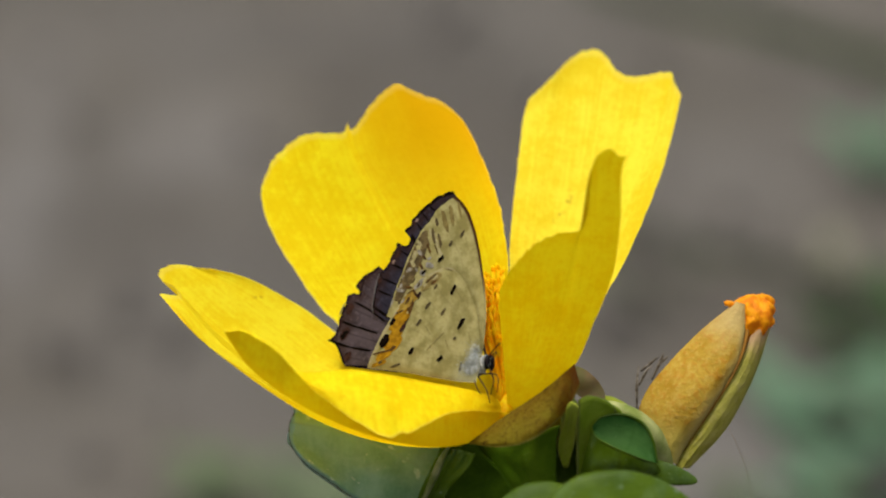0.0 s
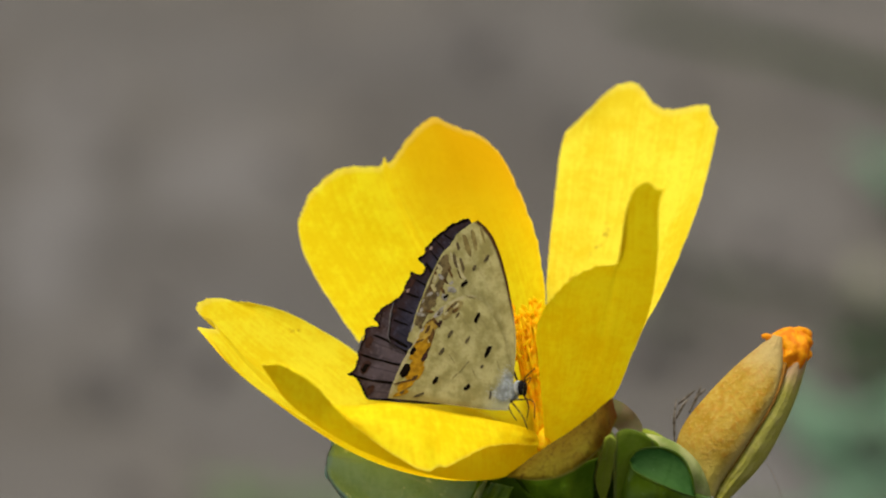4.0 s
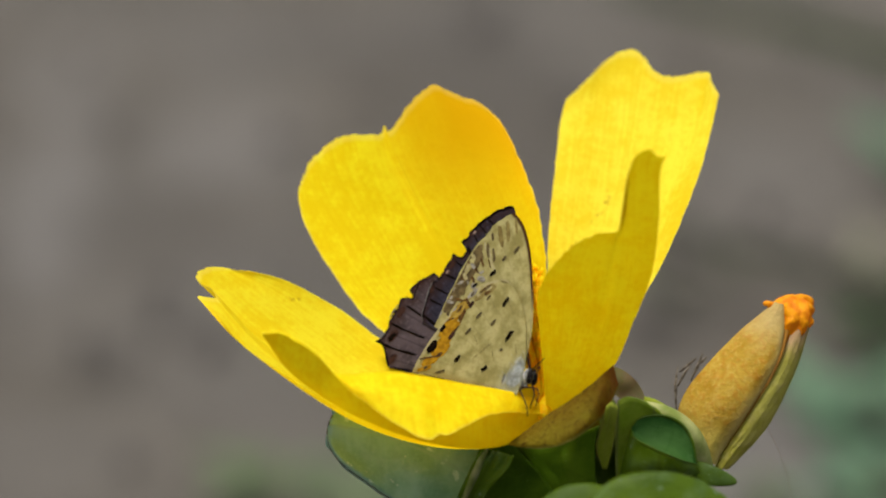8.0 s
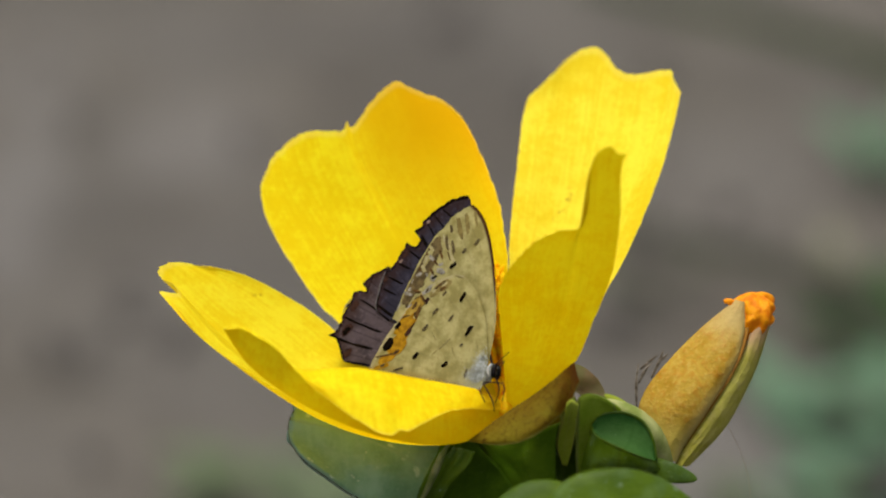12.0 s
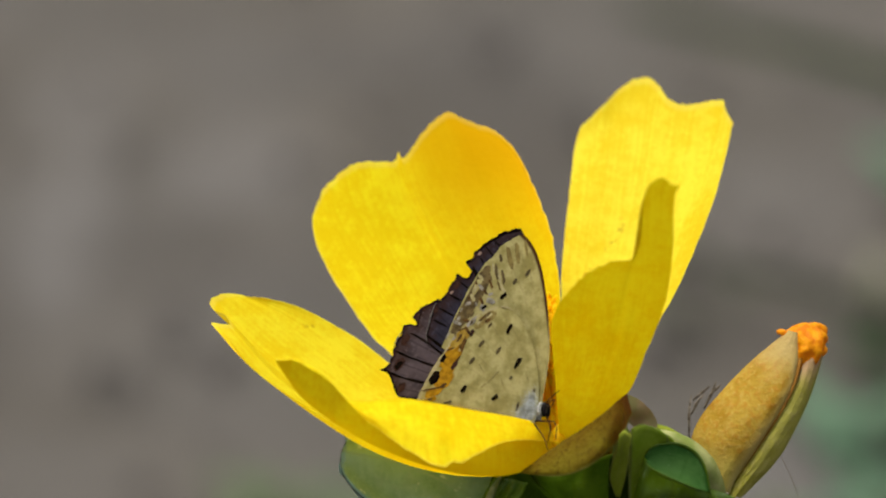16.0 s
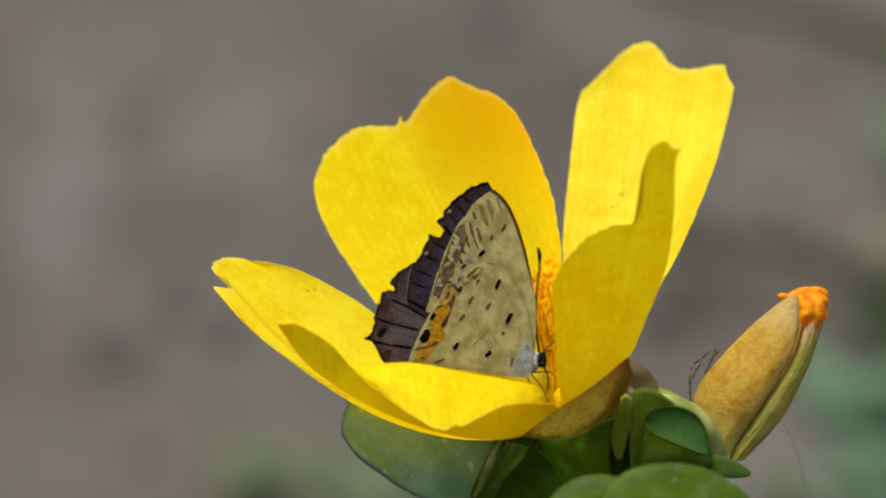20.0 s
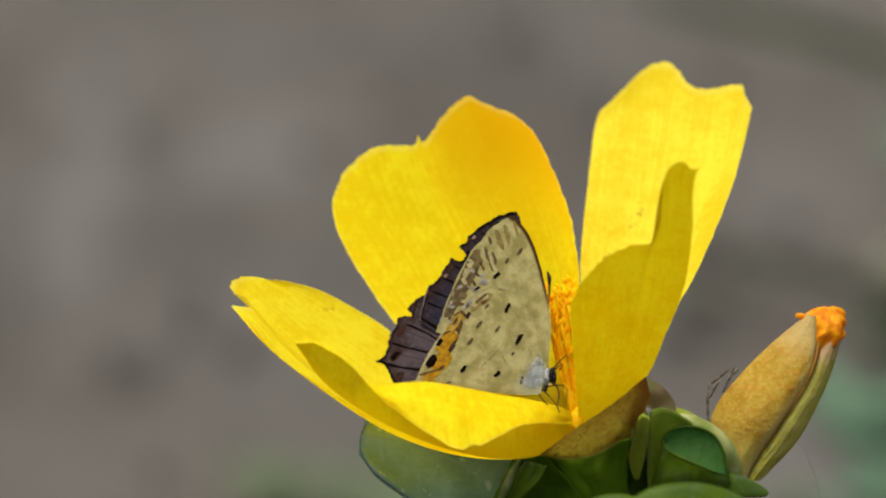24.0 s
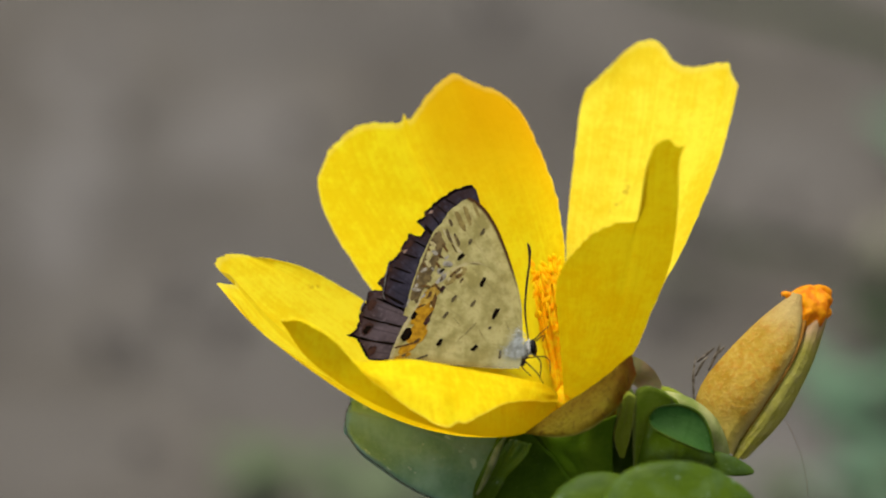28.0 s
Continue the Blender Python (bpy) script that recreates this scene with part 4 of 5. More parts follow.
# ---- the butterfly, in its own millimetres: x towards its head, y up along its wings, z out of its near side ----
butterfly = thing("butterfly", (0, 0, 0), "small cream-grey butterfly with closed wings, feeding in the flower", "butterfly")


def wing(name, costa, inner, margin, z, material, label, bow, nu=44, nv=28, ragged=0.12, seed=0):
    up = lambda pts: [(x, y, z) for x, y in pts]
    bm = blade(up(costa), up(inner), up(margin), nu=nu, nv=nv, belly=bow, ragged=ragged, seed=seed, power=1.2, ripple=0.12)
    return part(name, bm, material, butterfly, label)


def lump(centre, size, n=12, steps=8, hair=0.0):
    rows = []
    for j in range(steps + 1):
        a = math.pi * min(0.985, max(0.015, j / steps))
        rows.append([(centre[0] + size[0] * math.sin(a) * math.cos(b) * (1 + hair * random.uniform(-1, 1)),
                      centre[1] - size[1] * math.cos(a), centre[2] + size[2] * math.sin(a) * math.sin(b) * (1 + hair * random.uniform(-1, 1))) for b in (2 * math.pi * i / n for i in range(n))])
    return skin(rows, closed=True, ends=True)


far_fore = wing("forewing", [(1.15, -0.01), (0.98, 2.88), (0.74, 4.41), (0.37, 5.94), (-0.17, 7.86), (-0.66, 9.39), (-1.07, 10.86), (-1.32, 11.67), (-1.57, 11.98)],
                [(1.07, -0.09), (-0.89, 0.62), (-4.18, 2.19), (-7.45, 3.78)],
                [(-1.57, 11.98), (-2.06, 11.95), (-2.47, 11.77), (-2.96, 11.59), (-3.46, 11.26), (-3.87, 10.96), (-4.20, 10.74), (-4.49, 10.36), (-4.78, 10.10), (-4.90, 9.71), (-5.35, 9.38), (-4.98, 9.14), (-4.77, 8.87), (-4.94, 8.45), (-5.19, 8.30), (-5.81, 8.54), (-5.97, 8.13), (-6.26, 7.71), (-6.47, 7.25), (-6.84, 6.76), (-7.17, 6.46), (-7.33, 5.77), (-7.50, 4.85), (-7.54, 4.16), (-7.45, 3.78)],
                -0.35, UPPER_FORE, "dusky far forewing with a nick in its dark margin", 0.0, nu=110, seed=1)
far_hind = wing("hindwing", [(1.48, -0.16), (-0.97, 2.16), (-4.27, 4.69), (-7.08, 6.70)],
                [(1.40, -0.62), (-1.79, -0.70), (-5.50, -0.54), (-9.10, -0.23)],
                [(-7.08, 6.70), (-7.50, 6.44), (-7.96, 6.21), (-8.41, 5.88), (-8.83, 5.31), (-8.58, 5.07), (-8.49, 4.80), (-8.91, 4.81), (-9.41, 4.70), (-9.53, 4.09), (-9.78, 3.59), (-9.99, 3.02), (-9.98, 2.52), (-10.19, 1.94), (-10.48, 1.68), (-10.77, 1.53), (-10.23, 1.36), (-9.90, 1.01), (-9.69, 0.55), (-9.39, 0.05), (-9.10, -0.23)],
                -0.55, UPPER_HIND, "brown far hindwing with dark veins and a short tail", 0.0, nu=90, seed=2)
near_fore = wing("forewing", [(1.98, -0.19), (2.10, 2.85), (1.97, 4.37), (1.68, 5.89), (1.19, 7.81), (0.66, 9.34), (0.09, 10.42), (-0.45, 11.04), (-0.98, 11.44)],
                 [(1.90, -0.23), (-0.72, 0.98), (-3.38, 2.16), (-5.94, 3.31)],
                 [(-0.98, 11.44), (-1.47, 11.22), (-1.96, 10.89), (-2.45, 10.55), (-2.70, 10.18), (-3.07, 9.69), (-3.52, 9.24), (-3.89, 8.60), (-4.22, 7.91), (-4.55, 7.27), (-4.83, 6.55), (-5.16, 5.71), (-5.45, 4.80), (-5.74, 3.92), (-5.94, 3.31)],
                 0.1, UNDER_FORE, "cream-grey near forewing with brown streaks", 0.0, seed=3, ragged=0.05, nu=70)
near_hind = wing("hindwing", [(2.01, -0.20), (1.85, 1.70), (1.27, 3.79), (0.42, 5.44), (-0.36, 6.30)],
                 [(1.77, -1.30), (0.22, -1.21), (-1.82, -0.92), (-4.29, -0.55), (-7.09, -0.25)],
                 [(-0.36, 6.30), (-1.02, 6.58), (-1.84, 6.48), (-2.66, 6.11), (-3.31, 5.70), (-3.89, 5.10), (-4.38, 4.76), (-4.87, 4.01), (-5.28, 3.36), (-5.65, 2.87), (-6.06, 2.19), (-6.43, 1.43), (-6.80, 0.59), (-7.09, -0.25)],
                 0.4, UNDER_HIND, "cream-grey near hindwing with an orange corner and black eyespots", 0.0, seed=4, ragged=0.05, nu=70)
part("fringe", tube([(-7.09, 6.49, -0.27), (-7.30, 5.77, -0.27), (-7.42, 4.85, -0.27), (-7.50, 4.16, -0.27), (-7.34, 3.73, -0.27)], [0.02, 0.045, 0.03, 0.02], n=6), FRINGE, far_fore, "thin pale fringe")
part("fringe", tube([(-9.50, 4.20, -0.47), (-9.75, 3.74, -0.47), (-9.95, 3.20, -0.47)], [0.02, 0.06, 0.02], n=6), FRINGE, far_hind, "thin pale fringe")

def markings(parent, material, lift, rows):
    """Patches of coloured scales lying on a wing, each with an uneven outline: its middle, half length, half width and tilt."""
    tree = BVHTree.FromPolygons([v.co for v in parent.data.vertices], [tuple(p.vertices) for p in parent.data.polygons])
    for cx, cy, long, wide, tilt in rows:
        bm = bmesh.new()
        a = radians(tilt)

        def lay(x, y):
            hit = tree.ray_cast(Vector((x * MM, y * MM, 0.02)), Vector((0, 0, -1)))[0]
            return None if hit is None else (x, y, hit.z / MM + lift)

        ring = []
        for i in range(18):
            b = 2 * math.pi * i / 18
            r = 1.05 + 0.42 * noise.noise(Vector((math.cos(b) * 1.6 + cx * 3, math.sin(b) * 1.6 + cy * 3, lift * 40)))
            c, d = math.cos(b), math.sin(b)
            x, y = long * r * math.copysign(abs(c) ** 0.75, c), wide * r * math.copysign(abs(d) ** 0.75, d)
            for shrink in (1.0, 0.8, 0.6, 0.4, 0.2, 0.05):
                spot = lay(cx + shrink * (x * math.cos(a) - y * math.sin(a)), cy + shrink * (x * math.sin(a) + y * math.cos(a)))
                if spot is not None:
                    ring.append(bm.verts.new(spot))
                    break
        mid = lay(cx, cy)
        if mid is None or len(ring) < 18:
            bm.free()
            continue
        mid = bm.verts.new(mid)
        for i in range(18):
            bm.faces.new((ring[i], ring[(i + 1) % 18], mid))
        bm.loops.layers.uv.new("UVMap")
        part("wing_spot", bm, material, parent)


# rust bands, orange and cream cells, black eyespots and faint veins on the hindwing; streaks and grey cells on the forewing
markings(near_hind, RUST_SPOT, 0.015, ((-4.64, 2.63, 1.89, 0.37, -118),))
markings(near_hind, PALE_SPOT, 0.02, ((-5.45, 2.95, 0.35, 0.16, -118), (-6.00, 2.02, 0.43, 0.18, -122), (-6.41, 1.31, 0.37, 0.16, -113), (-6.78, 0.44, 0.41, 0.16, -111),))
markings(near_hind, TAN_SPOT, 0.02, ((-2.08, 5.79, 0.51, 0.30, -144), (-2.70, 5.37, 0.46, 0.24, -129),))
markings(near_hind, AMBER_SPOT, 0.03, ((-4.17, 4.36, 0.79, 0.40, -132),))
markings(near_hind, ORANGE_SPOT, 0.03, ((-4.66, 3.07, 0.88, 0.47, -127), (-5.09, 1.68, 0.88, 0.53, -129), (-5.73, 0.64, 0.69, 0.23, -153), (-6.08, 0.07, 0.58, 0.14, -163),))
markings(near_hind, PALE_SPOT, 0.035, ((-2.06, 5.91, 0.24, 0.08, -141), (-3.97, 4.66, 0.24, 0.10, -134), (-2.78, 5.42, 0.19, 0.10, -129),))
markings(near_hind, GREY_SPOT, 0.03, ((-3.35, 5.49, 0.46, 0.22, -136), (-4.54, 4.42, 0.31, 0.10, -122),))
markings(near_hind, STREAK, 0.04, ((-3.33, 5.40, 0.18, 0.08, -124), (-2.20, 5.95, 0.22, 0.08, -138), (-1.96, 5.24, 0.21, 0.08, -126),))
markings(near_hind, RUST_SPOT, 0.045, ((-4.17, 4.36, 0.30, 0.10, -124), (-3.90, 3.92, 0.48, 0.08, -107), (-3.58, 4.83, 0.35, 0.10, -50), (-5.11, 1.09, 0.30, 0.10, -146), (-2.14, 5.58, 0.23, 0.10, -145), (-5.92, 0.83, 0.65, 0.06, -169), (-4.73, 3.58, 0.33, 0.06, -160),
         (-4.09, 4.91, 0.48, 0.06, -162), (-2.53, 5.73, 0.30, 0.06, -132),))
markings(near_hind, BLOTCH, 0.048, ((-4.40, 2.45, 0.31, 0.14, -127), (-3.27, 4.71, 0.26, 0.12, -118),))
markings(near_hind, SPOT, 0.05, ((-0.52, 5.04, 0.34, 0.12, -118), (0.26, 2.73, 0.41, 0.14, -120), (-1.23, 0.35, 0.28, 0.14, -143), (-3.57, 0.89, 0.29, 0.13, -129), (-5.79, 1.57, 0.46, 0.28, -125), (-5.24, 2.92, 0.30, 0.18, -124),))
markings(near_hind, FAINT_SPOT, 0.05, ((-2.51, 3.99, 0.28, 0.10, -132), (-3.12, 2.82, 0.28, 0.10, -132), (-1.22, 3.55, 0.26, 0.10, -128), (-6.02, 0.12, 0.18, 0.08, -156), (-4.74, -0.08, 0.39, 0.07, -163), (0.48, -0.24, 0.29, 0.09, -102), (-0.15, 1.71, 0.12, 0.08, -131),
         (1.60, 0.85, 0.15, 0.07, -122),))
markings(near_hind, VEIN, 0.04, ((-1.46, 1.74, 0.53, 0.04, -134), (-2.15, 1.14, 0.22, 0.04, -137), (-2.36, 2.29, 0.37, 0.03, -56), (-1.02, 6.42, 0.34, 0.05, 166), (1.05, 1.75, 0.36, 0.04, -73), (-0.72, 1.28, 0.33, 0.03, -68),))
markings(near_fore, STREAK, 0.015, ((-4.18, 6.69, 2.93, 0.49, -115),))
markings(near_fore, TAN_SPOT, 0.03, ((-1.20, 10.13, 0.70, 0.16, -75), (-1.71, 9.74, 0.74, 0.16, -70), (-0.59, 10.49, 0.54, 0.10, -74),))
markings(near_fore, STREAK, 0.034, ((-2.51, 8.68, 0.53, 0.14, -70), (-3.11, 8.41, 0.39, 0.18, -58), (-2.00, 8.40, 0.49, 0.12, -70), (-2.37, 9.67, 0.28, 0.10, -73), (-3.58, 7.14, 0.25, 0.16, -66), (-4.19, 5.90, 0.38, 0.24, -60), (-4.24, 6.63, 0.23, 0.10, -145),
         (-5.04, 4.44, 0.37, 0.14, -70),))
markings(near_fore, PALE_SPOT, 0.038, ((-2.24, 8.31, 0.60, 0.06, -70), (-1.87, 7.58, 0.30, 0.10, -57), (-3.64, 8.26, 0.24, 0.12, -47), (-2.84, 9.03, 0.32, 0.06, -71), (-3.95, 7.52, 0.32, 0.12, 55), (-4.07, 6.86, 0.24, 0.12, -64),))
markings(near_fore, GREY_SPOT, 0.042, ((-3.54, 7.63, 0.24, 0.12, -40), (-2.74, 6.76, 0.30, 0.19, -19), (-3.29, 6.21, 0.24, 0.16, -40), (-4.75, 5.80, 0.30, 0.12, -74), (-4.38, 6.44, 0.23, 0.10, 24), (-5.00, 5.08, 0.30, 0.11, -12), (-4.93, 5.40, 0.16, 0.10, -112),
         (-3.76, 6.45, 0.14, 0.08, -55), (-5.63, 4.19, 0.32, 0.12, -109), (-2.78, 7.20, 0.18, 0.08, 24),))
markings(near_fore, RUST_SPOT, 0.046, ((-2.86, 7.92, 0.35, 0.08, -62), (-3.41, 6.71, 0.24, 0.10, -53), (-3.19, 7.32, 0.23, 0.08, -43), (-4.34, 5.27, 0.33, 0.08, -8), (-2.22, 7.80, 0.34, 0.05, -65), (-4.34, 6.79, 0.16, 0.08, -59), (-4.92, 6.28, 0.21, 0.08, -67),
         (-3.95, 7.87, 0.13, 0.08, -62),))
markings(near_fore, SPOT, 0.05, ((-1.81, 7.16, 0.28, 0.13, -143), (-3.15, 6.29, 0.20, 0.08, -146),))
markings(near_fore, FAINT_SPOT, 0.05, ((-0.24, 8.83, 0.28, 0.10, -126), (-1.12, 8.20, 0.21, 0.10, -118),))
markings(far_hind, BLOTCH, 0.02, ((-9.36, 1.99, 0.49, 0.31, -126), (-9.15, 3.73, 0.42, 0.25, -113), (-8.66, 5.30, 0.36, 0.20, -133), (-9.02, 0.43, 0.37, 0.25, -124), (-8.02, 5.98, 0.30, 0.16, -140), (-9.84, 2.78, 0.29, 0.15, -111), (-9.24, 4.50, 0.18, 0.12, -26),))
markings(far_hind, SPOT, 0.03, ((-9.38, 1.97, 0.33, 0.18, -125), (-8.07, 3.91, 0.81, 0.07, -23), (-6.79, 3.26, 0.63, 0.06, -32), (-9.15, 2.71, 0.78, 0.07, -17), (-7.57, 2.29, 0.85, 0.07, -14), (-9.52, 1.26, 0.73, 0.08, -14), (-7.94, 0.97, 0.88, 0.08, -7),
         (-10.19, 1.44, 0.33, 0.10, -28), (-8.11, -0.22, 0.96, 0.08, -2), (-8.29, 5.34, 0.59, 0.04, -102), (-10.11, 2.44, 0.63, 0.06, -101), (-9.52, 0.49, 0.74, 0.06, -60),))
markings(far_fore, BLOTCH, 0.02, ((-5.76, 8.01, 0.49, 0.25, -121), (-4.65, 9.98, 0.39, 0.18, 42), (-6.34, 7.29, 0.35, 0.16, -118), (-7.04, 6.00, 0.33, 0.17, -112),))
markings(far_fore, PINK_SPOT, 0.03, ((-4.36, 10.09, 0.14, 0.10, -126), (-6.07, 7.28, 0.15, 0.10, -132),))
markings(far_fore, SPOT, 0.035, ((-2.14, 11.76, 0.50, 0.08, -168), (-3.21, 11.33, 0.66, 0.08, -150), (-4.20, 10.60, 0.57, 0.08, -136), (-5.06, 9.55, 0.27, 0.08, -141), (-4.48, 8.75, 0.46, 0.10, -50), (-3.95, 8.20, 0.32, 0.08, -38), (-6.01, 8.09, 0.38, 0.08, -116),
         (-6.51, 7.25, 0.59, 0.08, -124), (-5.74, 6.93, 0.56, 0.06, -21), (-6.26, 5.90, 0.67, 0.06, -21), (-6.61, 5.10, 0.59, 0.06, -20), (-6.79, 3.80, 0.72, 0.10, -30), (-3.46, 10.07, 0.68, 0.05, -44), (-2.84, 10.63, 0.64, 0.05, -34),
         (-3.99, 9.43, 0.65, 0.05, -51), (-5.02, 7.72, 0.48, 0.06, -30),))

thorax = part("thorax", lump((1.30, -0.50, 0.0), (0.8, 0.62, 0.5), hair=0.2), FUR, butterfly, "pale grey furry thorax")
part("abdomen", tube([(1.0, -0.3, -0.2), (-1.65, -0.14, -0.22), (-5.0, 0.6, -0.22)], [0.25, 0.2, 0.1], n=12), FUR, butterfly, "pale slender abdomen")


def fur():
    """A soft patch of short pale hairs over the wing roots, thinning out along the front edge."""
    rng = random.Random(9)
    bm = bmesh.new()
    for k in range(1000):
        s = rng.random() ** 1.8
        x = 1.36 + rng.gauss(0.35 * s, 0.40 - 0.26 * s)
        y = -0.62 + rng.gauss(1.35 * s, 0.24)
        z = 0.46 + rng.uniform(0.0, 0.12)
        d = Vector((rng.uniform(-1.0, -0.2), rng.uniform(0.0, 0.9), rng.uniform(-0.1, 0.1))) * rng.uniform(0.25, 0.5)
        a, w = Vector((x, y, z)), Vector((0.006, 0.010, 0.0))
        bm.faces.new([bm.verts.new(q) for q in (a - w, a + w, a + d)])
    bm.loops.layers.uv.new("UVMap")
    return bm


part("hair", fur(), HAIR, thorax, "short pale hairs")
head_at = (2.36, -0.08)
head = part("head", lump((head_at[0] - 0.16, head_at[1], 0.1), (0.40, 0.52, 0.42)), FUR, butterfly, "pale furry head")
part("eye", lump((head_at[0] + 0.14, head_at[1] - 0.02, 0.36), (0.22, 0.52, 0.24), n=14), BLACK_EYE, head, "glossy black eye")
part("eye", lump((head_at[0] + 0.14, head_at[1] - 0.02, -0.20), (0.22, 0.52, 0.24), n=14), BLACK_EYE, head, "glossy black eye")
part("eye_rim", tube([(head_at[0] - 0.10, head_at[1] + 0.46, 0.5), (head_at[0] - 0.20, head_at[1], 0.62), (head_at[0] - 0.08, head_at[1] - 0.50, 0.5)], [0.02, 0.05, 0.02], n=6), WHITE_RIM, head, "white scales round the eye")
feelers = []
for dx, z in ((0.0, -0.16), (0.06, -0.32)):
    stalk = tube([(head_at[0] - 0.2, head_at[1] + 0.4, z), (1.86 + dx, 2.6, z), (1.98 + dx, 4.76, z), (2.16 + dx, 6.2, z), (2.05 + dx, 7.45, z)], [0.05, 0.04, 0.04, 0.04], n=6, steps=16)
    club = tube([(2.17 + dx, 6.58, z), (2.15 + dx, 7.1, z), (2.03 + dx, 7.52, z)], [0.04, 0.09, 0.04], n=7)
    feelers.append(part("antenna", join(stalk, club), LEG, head, "thin dark clubbed antenna"))
for path in ([(2.55, 0.32), (3.05, 0.76), (3.60, 1.16)], [(2.60, 0.22), (3.28, 0.62), (3.12, 0.10)], [(1.95, -0.90), (3.45, -1.00), (3.60, -2.20)], [(1.75, -0.95), (2.70, -2.05), (3.10, -2.90)], [(1.40, -1.01), (1.90, -1.84), (2.30, -2.30)]):
    part("leg", tube([(x, y, 0.3 + 0.15 * i) for i, (x, y) in enumerate(path)], [0.055, 0.04, 0.03], n=6), LEG, thorax, "thin dark jointed leg")
part("proboscis", tube([(head_at[0] + 0.2, head_at[1] - 0.4, 0.1), (head_at[0] + 0.6, head_at[1] - 1.2, 0.1), (head_at[0] + 0.5, head_at[1] - 2.2, 0.2)], [0.06, 0.05, 0.03], n=6), LEG, head, "thin coiled tongue")


# ---- small weeds and pebbles on the soil behind ----
def weed(place, size, count, material, label, seed, flat=0.4, category="weed"):
    """A tuft of small leaves rising from the soil."""
    rng = random.Random(seed)
    ob = thing("ground_weed", (*place, -0.004), label, category, "weeds on the soil")
    x, y = place[0] * 1000, place[1] * 1000
    for k in range(count):
        a = rng.uniform(0, 2 * math.pi)
        r = size * rng.uniform(0.6, 1.1)
        out = np.array((math.cos(a), math.sin(a), 0))
        base = np.array((x, y, -4)) + out * r * 0.1
        tip = base + out * r + np.array((0, 0, 4 + r * flat * rng.uniform(0.5, 1.3)))
        mid = base * 0.5 + tip * 0.5 + np.array((0, 0, r * 0.22))
        side = np.cross(out, (0, 0, 1)) * r * rng.uniform(0.2, 0.3)
        part("leaf", blade([base - side * 0.1, mid - side, tip - side * 0.25], [base + side * 0.1, mid + side, tip + side * 0.25], [tip - side * 0.25, tip + out * r * 0.1, tip + side * 0.25], nu=6, nv=8, belly=-r * 0.05), material, ob)
    return ob


def grass(path, width, material, label):
    ob = thing("grass_blade", (path[0][0], path[0][1], -0.003), label, "grass", "grass on the soil")
    pts = [np.array((x * 1000, y * 1000, z * 1000)) for x, y, z in path]
    side = np.array((0.0, 0.35, 0.94)) * width * 0.5
    part("blade", blade([p - side * s for p, s in zip(pts, np.linspace(1.0, 0.45, len(pts)))], [p + side * s for p, s in zip(pts, np.linspace(1.0, 0.45, len(pts)))],
                        [pts[-1] - side * 0.45, pts[-1] + side * 0.45], nu=4, nv=24, belly=-width * 0.15), material, ob)
    part("midrib", tube([p + np.array((0, -0.4, 0)) for p in pts], [0.35, 0.3, 0.15], n=6, steps=16), material, ob)
    return ob


def at(place, z):
    return (place[0], place[1], z)


grass([at((0.0820, 0.4760), 0.004), at((0.0707, 0.4858), 0.005), at((0.0540, 0.5010), 0.005), at((0.0420, 0.5122), 0.004), at((0.0270, 0.5280), 0.003)], 5.0, DRY_GRASS, "olive grass blade lying on the soil")
grass([at((0.0753, 0.3720), 0.004), at((0.0634, 0.3836), 0.005), at((0.0510, 0.4000), 0.005), at((0.0418, 0.4088), 0.004), at((0.0300, 0.4220), 0.003)], 4.5, WEED_OLIVE, "dark green grass blade lying on the soil")
weed((0.0650, 0.3830), 13, 13, WEED, "dark green weed with small leaves", 1)
weed((0.0600, 0.4030), 9, 8, WEED_PALE, "pale dry seed head on the soil", 3, 0.9)
weed((0.0508, 0.3600), 12, 7, WEED_BLUE, "blue-green weed with broad leaves", 4)
weed((0.0610, 0.3560), 17, 8, WEED_BLUE, "blue-green weed with broad leaves", 5)
weed((0.0640, 0.3640), 10, 5, WEED, "dark green weed with small leaves", 2)
weed((0.0600, 0.3300), 18, 7, WEED_BLUE, "blue-green weed with broad leaves", 10)
weed((0.0480, 0.3330), 10, 5, WEED_GREEN, "soft green weed low on the soil", 11, 0.12)
weed((0.0700, 0.4560), 11, 5, WEED_BLUE, "blue-green weed with broad leaves", 6)
weed((-0.0215, 0.3390), 12, 7, WEED_GREEN, "soft green weed low on the soil", 7, 0.12)
weed((-0.0120, 0.3290), 12, 7, WEED_GREEN, "soft green weed low on the soil", 8, 0.12)
weed((0.0343, 0.4059), 10, 4, WEED_OLIVE, "sparse low olive-green weed", 9)


